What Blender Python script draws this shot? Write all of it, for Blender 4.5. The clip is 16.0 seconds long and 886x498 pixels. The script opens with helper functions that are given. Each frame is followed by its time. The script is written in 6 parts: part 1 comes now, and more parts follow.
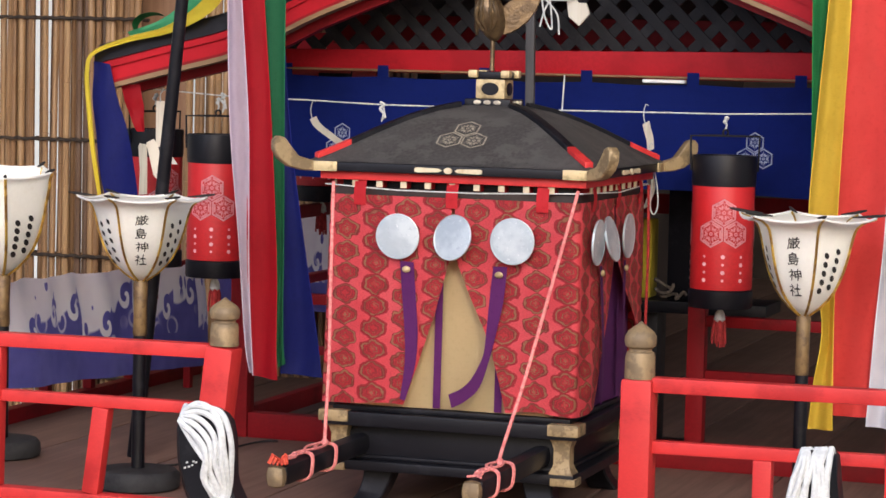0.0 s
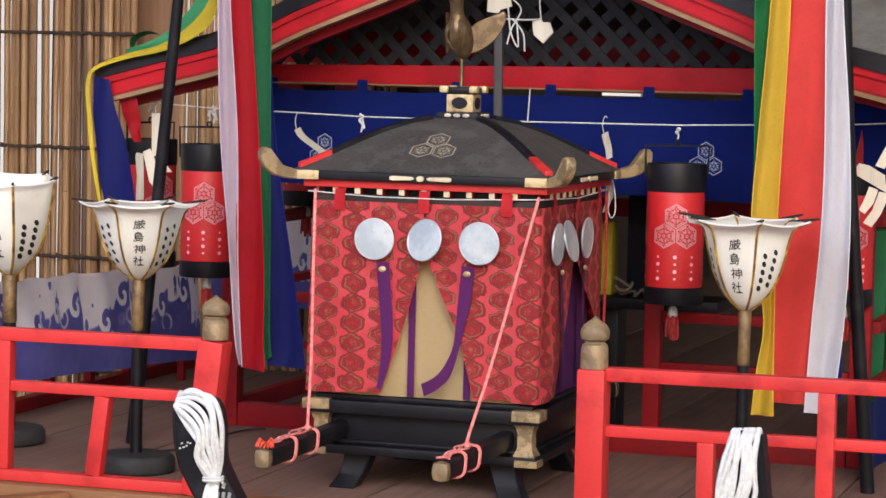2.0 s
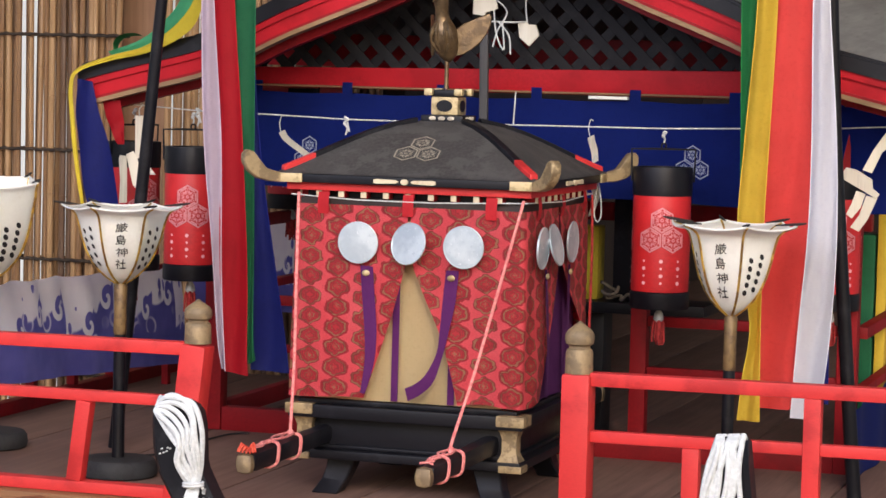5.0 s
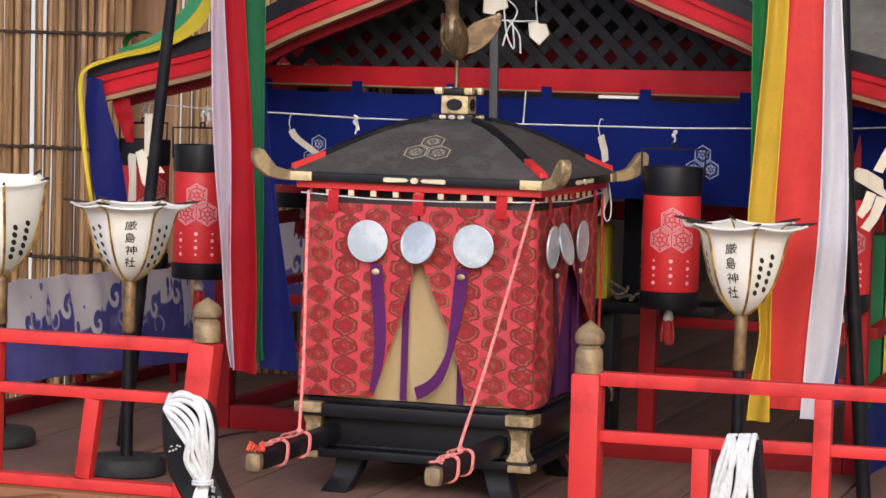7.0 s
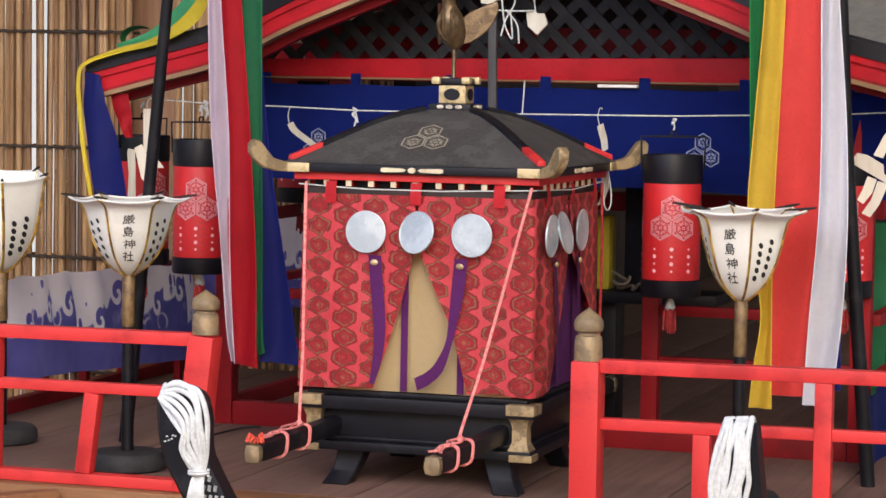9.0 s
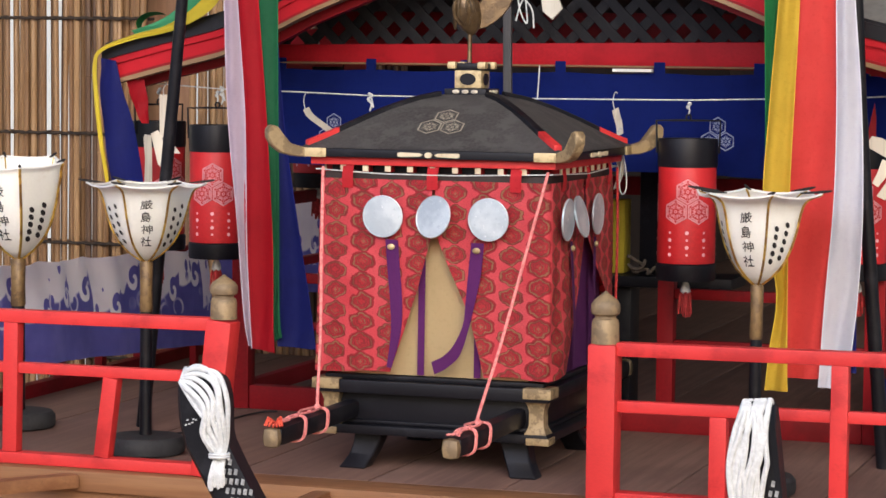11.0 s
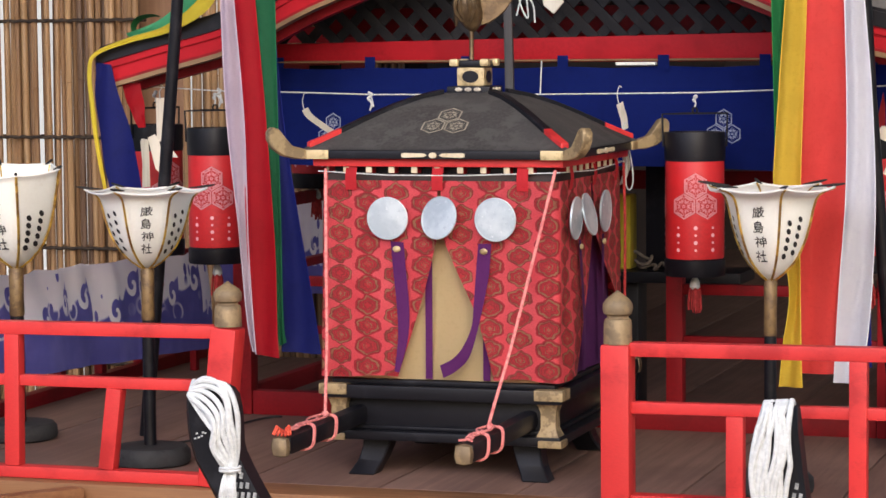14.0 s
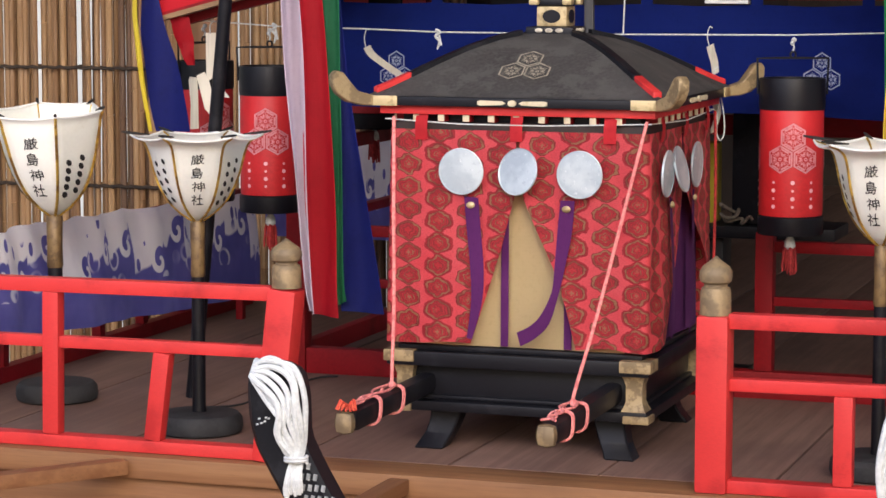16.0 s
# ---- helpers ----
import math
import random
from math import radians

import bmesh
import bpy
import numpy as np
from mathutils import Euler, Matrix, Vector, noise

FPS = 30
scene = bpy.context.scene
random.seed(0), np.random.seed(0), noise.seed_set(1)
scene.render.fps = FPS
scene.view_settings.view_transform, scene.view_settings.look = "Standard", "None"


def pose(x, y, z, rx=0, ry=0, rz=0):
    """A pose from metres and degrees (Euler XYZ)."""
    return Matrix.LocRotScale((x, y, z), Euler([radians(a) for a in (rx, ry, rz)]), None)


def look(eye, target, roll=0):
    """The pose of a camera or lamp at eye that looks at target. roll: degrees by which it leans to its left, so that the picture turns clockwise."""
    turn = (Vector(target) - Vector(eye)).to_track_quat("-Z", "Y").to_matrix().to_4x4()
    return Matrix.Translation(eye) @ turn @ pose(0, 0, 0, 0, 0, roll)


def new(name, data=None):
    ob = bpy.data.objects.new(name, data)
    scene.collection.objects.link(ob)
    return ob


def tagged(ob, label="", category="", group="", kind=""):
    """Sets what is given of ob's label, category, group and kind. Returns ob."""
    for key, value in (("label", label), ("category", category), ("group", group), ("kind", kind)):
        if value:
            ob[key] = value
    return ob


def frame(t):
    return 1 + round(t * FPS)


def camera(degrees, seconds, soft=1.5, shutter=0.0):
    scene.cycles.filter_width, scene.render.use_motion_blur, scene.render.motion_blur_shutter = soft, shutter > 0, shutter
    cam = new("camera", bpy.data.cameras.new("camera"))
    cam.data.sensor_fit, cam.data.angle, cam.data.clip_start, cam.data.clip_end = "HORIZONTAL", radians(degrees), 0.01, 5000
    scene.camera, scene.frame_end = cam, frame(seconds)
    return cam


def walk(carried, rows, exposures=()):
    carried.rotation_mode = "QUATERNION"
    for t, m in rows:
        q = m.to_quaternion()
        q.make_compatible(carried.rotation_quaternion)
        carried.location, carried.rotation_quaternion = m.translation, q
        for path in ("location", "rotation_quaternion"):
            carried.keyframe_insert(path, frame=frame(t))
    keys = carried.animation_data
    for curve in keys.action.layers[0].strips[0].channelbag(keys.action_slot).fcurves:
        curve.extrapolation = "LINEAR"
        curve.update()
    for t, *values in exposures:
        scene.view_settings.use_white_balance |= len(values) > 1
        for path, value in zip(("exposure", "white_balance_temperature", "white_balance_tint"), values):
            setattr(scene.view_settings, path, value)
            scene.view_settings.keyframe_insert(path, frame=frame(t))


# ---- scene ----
cam = camera(19.6, 16.0, soft=1.55)
PATH = [
    (0, (1.392, -4.53, 0.802), (0.771, -2.635, 0.658), 1.4),
    (0.5, (1.376, -4.517, 0.798), (0.752, -2.622, 0.659), 1.4),
    (1, (1.395, -4.522, 0.796), (0.771, -2.626, 0.66), 1.4),
    (1.5, (1.505, -4.782, 0.818), (0.883, -2.886, 0.68), 1.3),
    (2, (1.554, -4.907, 0.838), (0.939, -3.01, 0.693), 1.3),
    (2.5, (1.554, -4.903, 0.833), (0.941, -3.004, 0.692), 1.2),
    (3, (1.554, -4.897, 0.838), (0.944, -2.997, 0.696), 1.2),
    (3.5, (1.556, -4.888, 0.837), (0.948, -2.988, 0.695), 1.3),
    (4, (1.558, -4.879, 0.84), (0.952, -2.979, 0.696), 1.4),
    (6.5, (1.549, -4.869, 0.833), (0.935, -2.97, 0.693), 1.5),
    (7, (1.547, -4.866, 0.833), (0.934, -2.968, 0.691), 1.6),
    (7.5, (1.551, -4.853, 0.835), (0.937, -2.955, 0.691), 1.6),
    (8, (1.564, -4.849, 0.834), (0.948, -2.952, 0.689), 1.5),
    (8.5, (1.565, -4.851, 0.827), (0.951, -2.953, 0.683), 1.3),
    (9, (1.576, -4.84, 0.8), (0.95, -2.945, 0.663), 0.9),
    (9.2, (1.571, -4.841, 0.779), (0.944, -2.946, 0.648), 0.8),
    (11.3, (1.565, -4.864, 0.799), (0.933, -2.972, 0.65), 0.7),
    (11.5, (1.551, -4.862, 0.793), (0.919, -2.97, 0.645), 0.7),
    (12, (1.526, -4.842, 0.768), (0.9, -2.947, 0.626), 0.8),
    (12.5, (1.489, -4.867, 0.79), (0.873, -2.97, 0.638), 0.9),
    (13, (1.488, -4.872, 0.81), (0.879, -2.974, 0.655), 0.5),
    (13.5, (1.498, -4.821, 0.792), (0.881, -2.925, 0.644), 0.0),
    (14, (1.506, -4.794, 0.816), (0.884, -2.9, 0.659), -0.5),
    (14.5, (1.424, -4.653, 0.821), (0.81, -2.757, 0.66), -0.6),
    (15, (1.292, -4.489, 0.805), (0.669, -2.595, 0.65), -0.2),
    (15.5, (1.269, -4.442, 0.816), (0.632, -2.556, 0.622), -0.0),
    (16, (1.291, -4.437, 0.86), (0.653, -2.555, 0.635), 0.1),
]
walk(cam, [(t, look(eye, target, roll)) for t, eye, target, roll in PATH])

# ---- world and light ----
world = bpy.data.worlds.new("sky_world")
scene.world = world
world.use_nodes = True
wn = world.node_tree
sky = wn.nodes.new("ShaderNodeTexSky")
sky.sky_type, sky.sun_disc = "NISHITA", False
sky.sun_elevation, sky.sun_rotation = radians(28), radians(156)
sky.air_density, sky.dust_density, sky.ozone_density = 1.0, 4.0, 1.0
bg = wn.nodes["Background"]
bg.inputs["Strength"].default_value = 0.15
wn.links.new(sky.outputs[0], bg.inputs[0])

sun_data = bpy.data.lights.new("sun", "SUN")
sun_data.energy, sun_data.angle, sun_data.color = 0.88, radians(32), (0.93, 0.94, 1.0)
sun = new("sun", sun_data)
sun.matrix_world = look((1.5, -3.3, 1.9), (0, 0, 0))

# area lamp added out of view, standing in for daylight from the front
fill_lamp_data = bpy.data.lights.new("front_fill", "AREA")
fill_lamp_data.shape, fill_lamp_data.size, fill_lamp_data.size_y = "RECTANGLE", 4.4, 1.05
fill_lamp_data.energy, fill_lamp_data.color = 69, (0.755, 0.78, 1.0)
fill_lamp = new("front_fill", fill_lamp_data)
fill_lamp.matrix_world = look((-0.45, -3.0, 1.78), (0, 0.2, 0.42))


# ---- material helpers ----
class Nodes:
    """A material's node tree, with short calls for maths."""

    def __init__(self, name):
        self.mat = bpy.data.materials.new(name)
        self.mat.use_nodes = True
        self.t = self.mat.node_tree
        self.bsdf = self.t.nodes["Principled BSDF"]

    def put(self, socket, v):
        if hasattr(v, "is_output"):
            self.t.links.new(v, socket)
        elif isinstance(v, (tuple, list)) and len(v) == 3 and socket.type == "RGBA":
            socket.default_value = (*v, 1)
        else:
            socket.default_value = v

    def m(self, op, a, b=0.0, c=0.0, clamp=False):
        n = self.t.nodes.new("ShaderNodeMath")
        n.operation, n.use_clamp = op, clamp
        for s, v in zip(n.inputs, (a, b, c)):
            self.put(s, v)
        return n.outputs[0]

    def step(self, v, lo, hi):
        n = self.t.nodes.new("ShaderNodeMapRange")
        n.interpolation_type = "SMOOTHSTEP"
        self.put(n.inputs[0], v)
        n.inputs[1].default_value, n.inputs[2].default_value = lo, hi
        return n.outputs[0]

    def mix(self, f, a, b):
        n = self.t.nodes.new("ShaderNodeMix")
        n.data_type = "RGBA"
        self.put(n.inputs[0], f), self.put(n.inputs[6], a), self.put(n.inputs[7], b)
        return n.outputs[2]

    def coords(self, which="Object"):
        return self.t.nodes.new("ShaderNodeTexCoord").outputs[which]

    def sep(self, v):
        n = self.t.nodes.new("ShaderNodeSeparateXYZ")
        self.put(n.inputs[0], v)
        return n.outputs

    def xyz(self, x=0.0, y=0.0, z=0.0):
        n = self.t.nodes.new("ShaderNodeCombineXYZ")
        for s, v in zip(n.inputs, (x, y, z)):
            self.put(s, v)
        return n.outputs[0]

    def scaled(self, v, s):
        n = self.t.nodes.new("ShaderNodeMapping")
        self.put(n.inputs[0], v)
        n.inputs["Scale"].default_value = s
        return n.outputs[0]

    def noise(self, v, scale, detail=3.0, rough=0.55):
        n = self.t.nodes.new("ShaderNodeTexNoise")
        self.put(n.inputs["Vector"], v)
        n.inputs["Scale"].default_value, n.inputs["Detail"].default_value, n.inputs["Roughness"].default_value = scale, detail, rough
        return n.outputs["Fac"]

    def random(self):
        return self.t.nodes.new("ShaderNodeObjectInfo").outputs["Random"]

    def bump(self, h, strength=0.3, dist=0.001):
        n = self.t.nodes.new("ShaderNodeBump")
        n.inputs["Strength"].default_value, n.inputs["Distance"].default_value = strength, dist
        self.put(n.inputs["Height"], h)
        self.t.links.new(n.outputs[0], self.bsdf.inputs["Normal"])

    def done(self, color, rough=0.5, metal=0.0, **more):
        self.put(self.bsdf.inputs["Base Color"], color)
        self.put(self.bsdf.inputs["Roughness"], rough)
        self.put(self.bsdf.inputs["Metallic"], metal)
        for k, v in more.items():
            self.put(self.bsdf.inputs[k.replace("_", " ")], v)
        return self.mat


def paint(name, c, worn, rough=0.45, wear=0.62, scale=14, grain=(1, 1, 1), metal=0.0, relief=0.25, spec=0.5, mottle=0.82):
    """Brushed or worn paint: a base colour, a second one in patches, fine grain."""
    n = Nodes(name)
    o = n.coords()
    big, fine = n.noise(o, scale, 4), n.noise(n.scaled(o, grain), 160, 3)
    f = n.m("MULTIPLY", n.step(n.m("ADD", big, n.m("MULTIPLY", fine, 0.18)), wear, wear + 0.16), 0.8)
    lo = n.mix(n.step(fine, 0.3, 0.7), tuple(x * mottle for x in c), c)
    lo = n.mix(n.step(n.noise(o, 3.5, 2), 0.35, 0.7), lo, tuple(min(1, x * 1.12) for x in c))
    n.bump(n.m("ADD", fine, n.m("MULTIPLY", big, 0.6)), relief, 0.0008)
    r = n.m("ADD", rough - 0.08, n.m("MULTIPLY", big, 0.2))
    return n.done(n.mix(f, lo, worn), r, metal, Specular_IOR_Level=spec)


def wood(name, a, b, along="y", rough=0.6, vary=0.3, scale=1.0):
    """Sawn wood with grain along one axis, each piece a little different."""
    n = Nodes(name)
    s = {"x": (0.6, 14, 14), "y": (14, 0.6, 14), "z": (14, 14, 0.6)}[along]
    rnd = n.random()
    v = n.t.nodes.new("ShaderNodeVectorMath")
    v.operation = "ADD"
    n.put(v.inputs[0], n.coords())
    n.put(v.inputs[1], n.xyz(n.m("MULTIPLY", rnd, 7.0), n.m("MULTIPLY", rnd, 3.0), rnd))
    o = v.outputs[0]
    g = n.noise(n.scaled(o, tuple(x * scale for x in s)), 3.5, 5, 0.65)
    fine = n.noise(n.scaled(o, tuple(x * scale for x in s)), 17, 3)
    st = n.noise(o, 4.5, 4)
    c = n.mix(n.step(g, 0.32, 0.7), a, b)
    c = n.mix(n.m("MULTIPLY", n.step(fine, 0.55, 0.75), 0.35), c, tuple(x * 0.45 for x in a))
    c = n.mix(n.m("MULTIPLY", n.step(st, 0.5, 0.75), 0.4), c, tuple(x * 0.6 for x in b))
    c = n.mix(n.m("MULTIPLY", rnd, vary), c, tuple(x * 0.55 for x in a))
    n.bump(n.m("ADD", g, n.m("MULTIPLY", fine, 0.5)), 0.35, 0.001)
    return n.done(c, n.m("ADD", rough - 0.1, n.m("MULTIPLY", st, 0.25)))


def cloth(name, c, dark, weave=900, rough=0.85, sheen=0.02):
    """Woven cloth: threads, soft folds, faint stains."""
    n = Nodes(name)
    u = n.sep(n.coords("UV"))
    w = n.m("ADD", n.m("SINE", n.m("MULTIPLY", u[0], weave * 2)), n.m("SINE", n.m("MULTIPLY", u[1], weave * 2)))
    st, fine = n.noise(n.coords(), 9, 4), n.noise(n.coords(), 130, 2)
    col = n.mix(n.m("MULTIPLY", n.step(st, 0.42, 0.78), 0.55), c, dark)
    col = n.mix(n.m("MULTIPLY", n.step(fine, 0.5, 0.8), 0.3), col, dark)
    n.bump(n.m("ADD", n.m("MULTIPLY", w, 0.08), n.m("MULTIPLY", st, 2.0)), 0.25, 0.0008)
    return n.done(col, rough, 0.0, Sheen_Weight=sheen, Specular_IOR_Level=0.2)


# ---- materials ----
RED = paint("vermilion_paint", (0.55, 0.034, 0.034), (0.36, 0.018, 0.020), 0.44, 0.60, 10, (1, 1, 3), relief=0.22, spec=0.32, mottle=0.9)
# vermilion toned down; dimmer light on gable and lintels is in the colour
RED_MID = paint("dimmed_red_paint", (0.40, 0.010, 0.018), (0.29, 0.008, 0.014), 0.55, 0.6, 9, relief=0.15, spec=0.15)
ORANGE = paint("orange_red_thread", (0.72, 0.10, 0.05), (0.5, 0.05, 0.03), 0.9, 0.5, 120, relief=0.9)
# vermilion darkened: shade in the cabin and under eaves is in the colour
RED_DARK = paint("shaded_red_paint", (0.235, 0.007, 0.011), (0.15, 0.007, 0.009), 0.52, 0.6, 10, relief=0.15, spec=0.2)
BLACK = paint("black_lacquer", (0.0065, 0.0065, 0.0095), (0.017, 0.017, 0.021), 0.42, 0.62, 18, relief=0.2, spec=0.25)
SLAT = paint("dull_black_slats", (0.020, 0.020, 0.023), (0.034, 0.034, 0.037), 0.7, 0.6, 18, relief=0.2, spec=0.15)
RUBBER = paint("dull_black_base", (0.013, 0.013, 0.015), (0.028, 0.028, 0.03), 0.75, 0.5, 30, relief=0.4)
GOLD = paint("aged_gilt", (0.36, 0.265, 0.14), (0.17, 0.12, 0.065), 0.5, 0.52, 40, metal=0.25, relief=0.5)
GOLD_PALE = paint("pale_gilt", (0.56, 0.44, 0.24), (0.27, 0.19, 0.09), 0.45, 0.58, 45, metal=0.35, relief=0.4)
FINIAL = paint("weathered_gilt_wood", (0.30, 0.215, 0.118), (0.16, 0.115, 0.07), 0.55, 0.5, 35, metal=0.25, relief=0.5)
BRONZE = paint("gilt_bronze", (0.165, 0.108, 0.054), (0.085, 0.054, 0.028), 0.30, 0.5, 60, metal=0.55, relief=1.0)
STEM = paint("stained_gold_stem", (0.20, 0.125, 0.050), (0.075, 0.042, 0.02), 0.5, 0.5, 30, (8, 8, 0.6), metal=0.2)
IVORY = paint("ivory_paint", (0.60, 0.52, 0.36), (0.45, 0.34, 0.2), 0.6, 0.6, 60)
RIB = paint("gold_foil_rib", (0.74, 0.49, 0.09), (0.20, 0.10, 0.03), 0.32, 0.50, 30, metal=0.7)
CREST_PALE = paint("pale_crest_paint", (0.62, 0.56, 0.45), (0.36, 0.31, 0.25), 0.7, 0.55, 70)
CREST_PINK = paint("pink_crest_paint", (0.80, 0.42, 0.46), (0.66, 0.25, 0.28), 0.7, 0.6, 70)
CREST_BLUE = paint("dyed_white_crest", (0.48, 0.55, 0.72), (0.25, 0.3, 0.5), 0.85, 0.6, 60)
INK = paint("black_ink", (0.012, 0.011, 0.011), (0.03, 0.03, 0.03), 0.7, 0.7, 60)
PAPER = paint("waxed_paper", (0.86, 0.86, 0.80), (0.76, 0.73, 0.64), 0.55, 0.72, 9, relief=0.06, mottle=0.96)
for key, value in (("Subsurface Weight", 0.6), ("Subsurface Scale", 0.02), ("Subsurface Radius", (1.0, 0.95, 0.85))):
    PAPER.node_tree.nodes["Principled BSDF"].inputs[key].default_value = value     # thin paper lets some daylight through
LANTERN_RED = paint("red_lantern_paper", (0.52, 0.014, 0.018), (0.38, 0.011, 0.014), 0.5, 0.62, 14)
DECK = wood("deck_plank", (0.152, 0.085, 0.066), (0.215, 0.128, 0.100), "y", 0.62)
CEDAR = wood("pale_cedar", (0.205, 0.088, 0.036), (0.29, 0.142, 0.062), "x", 0.55, 0.15)
CEDAR_Y = wood("pale_cedar_lengthways", (0.195, 0.080, 0.032), (0.275, 0.130, 0.055), "y", 0.55, 0.15)
TRIMWOOD = wood("bare_edge_wood", (0.19, 0.11, 0.05), (0.29, 0.18, 0.09), "x", 0.6, 0.1)
PLY = wood("plywood", (0.21, 0.108, 0.058), (0.29, 0.165, 0.094), "z", 0.65, 0.2, 0.6)
PALEWOOD = wood("pale_scraped_wood", (0.76, 0.71, 0.59), (0.84, 0.80, 0.70), "z", 0.65, 0.3)
GREYWOOD = wood("grey_wood", (0.034, 0.033, 0.035), (0.062, 0.060, 0.063), "z", 0.6, 0.1)
ROOFGREY = wood("grey_painted_boards", (0.20, 0.20, 0.20), (0.29, 0.29, 0.285), "y", 0.6, 0.1, 0.5)
BLUE = cloth("blue_dyed_cotton", (0.007, 0.020, 0.19), (0.005, 0.013, 0.12))
BLUE_SILK = cloth("deep_blue_streamer", (0.012, 0.018, 0.165), (0.008, 0.011, 0.095), rough=0.6)
RED_SILK = cloth("red_streamer", (0.80, 0.082, 0.074), (0.64, 0.042, 0.044), rough=0.6)
CRIMSON = cloth("crimson_streamer", (0.44, 0.008, 0.018), (0.31, 0.006, 0.013), rough=0.6)
WHITE_SILK = cloth("white_streamer", (0.74, 0.74, 0.80), (0.60, 0.60, 0.70), rough=0.6)
LILAC = cloth("lilac_white_streamer", (0.56, 0.46, 0.55), (0.45, 0.36, 0.46), rough=0.6)
YELLOW_BRIGHT = cloth("lemon_yellow_cloth", (0.80, 0.66, 0.07), (0.62, 0.46, 0.04), rough=0.6)
YELLOW_SILK = cloth("yellow_streamer", (0.72, 0.50, 0.055), (0.54, 0.35, 0.03), rough=0.6)
GREEN_SILK = cloth("green_streamer", (0.020, 0.20, 0.055), (0.01, 0.12, 0.03), rough=0.6)
GREEN_DEEP = cloth("deep_green_streamer", (0.018, 0.14, 0.058), (0.010, 0.08, 0.036), rough=0.6)
GREEN_PALE = cloth("pale_green_streamer", (0.09, 0.44, 0.22), (0.05, 0.30, 0.13), rough=0.6)
# yellow cloth darkened; the shade on the cabin box is in its colour
YELLOW_SHADED = cloth("shaded_yellow_cloth", (0.42, 0.33, 0.03), (0.28, 0.21, 0.02))
PURPLE = cloth("purple_tape", (0.155, 0.032, 0.175), (0.09, 0.015, 0.11))
BEIGE = cloth("straw_coloured_cloth", (0.66, 0.52, 0.29), (0.53, 0.40, 0.21), weave=500)
REDTAB = cloth("plain_red_cotton", (0.72, 0.045, 0.060), (0.54, 0.024, 0.036))
CORD_PINK = paint("pink_cord", (0.74, 0.25, 0.23), (0.55, 0.13, 0.13), 0.85, 0.55, 120, relief=0.8)
YARN = paint("thick_white_yarn", (0.63, 0.65, 0.65), (0.50, 0.52, 0.52), 0.9, 0.6, 60, relief=0.9)
ROPE = paint("dull_straw_rope", (0.17, 0.135, 0.105), (0.10, 0.08, 0.06), 0.9, 0.5, 120, relief=0.9)
NET = paint("greyed_white_weave", (0.34, 0.35, 0.35), (0.20, 0.21, 0.21), 0.9, 0.5, 120, relief=0.9)
CORD_WHITE = paint("white_cord", (0.58, 0.60, 0.59), (0.42, 0.43, 0.43), 0.9, 0.6, 120, relief=0.9)
TASSEL_RED = paint("red_tassel_thread", (0.42, 0.03, 0.03), (0.22, 0.015, 0.015), 0.9, 0.5, 120, relief=0.9)
GREYCLOTH = paint("grey_roof_cloth", (0.112, 0.105, 0.103), (0.150, 0.142, 0.138), 0.85, 0.55, 22, relief=1.0, mottle=0.62)
CONCRETE = paint("pale_concrete", (0.42, 0.41, 0.39), (0.30, 0.29, 0.28), 0.85, 0.55, 2.0, relief=0.5)
# near-black colour that stands in for shade in the cabin and under eaves
INNER_SHADE = paint("interior_shade", (0.030, 0.021, 0.020), (0.048, 0.034, 0.030), 0.7, 0.5, 5)
TIE = paint("tarred_twine", (0.022, 0.015, 0.012), (0.05, 0.035, 0.025), 0.85, 0.5, 80, relief=0.8)


def mirror_metal():
    n = Nodes("tarnished_silver_disc")
    o = n.coords()
    sp, big = n.noise(o, 90, 4, 0.7), n.noise(o, 18, 3)
    c = n.mix(n.step(big, 0.40, 0.66), (0.46, 0.53, 0.58), (0.62, 0.68, 0.71))
    c = n.mix(n.step(sp, 0.60, 0.70), c, (0.80, 0.83, 0.85))
    c = n.mix(n.m("MULTIPLY", n.step(n.noise(o, 150, 3), 0.58, 0.7), 0.5), c, (0.40, 0.46, 0.52))
    n.bump(sp, 0.3, 0.0008)
    return n.done(c, n.m("ADD", 0.34, n.m("MULTIPLY", sp, 0.35)), 0.6)


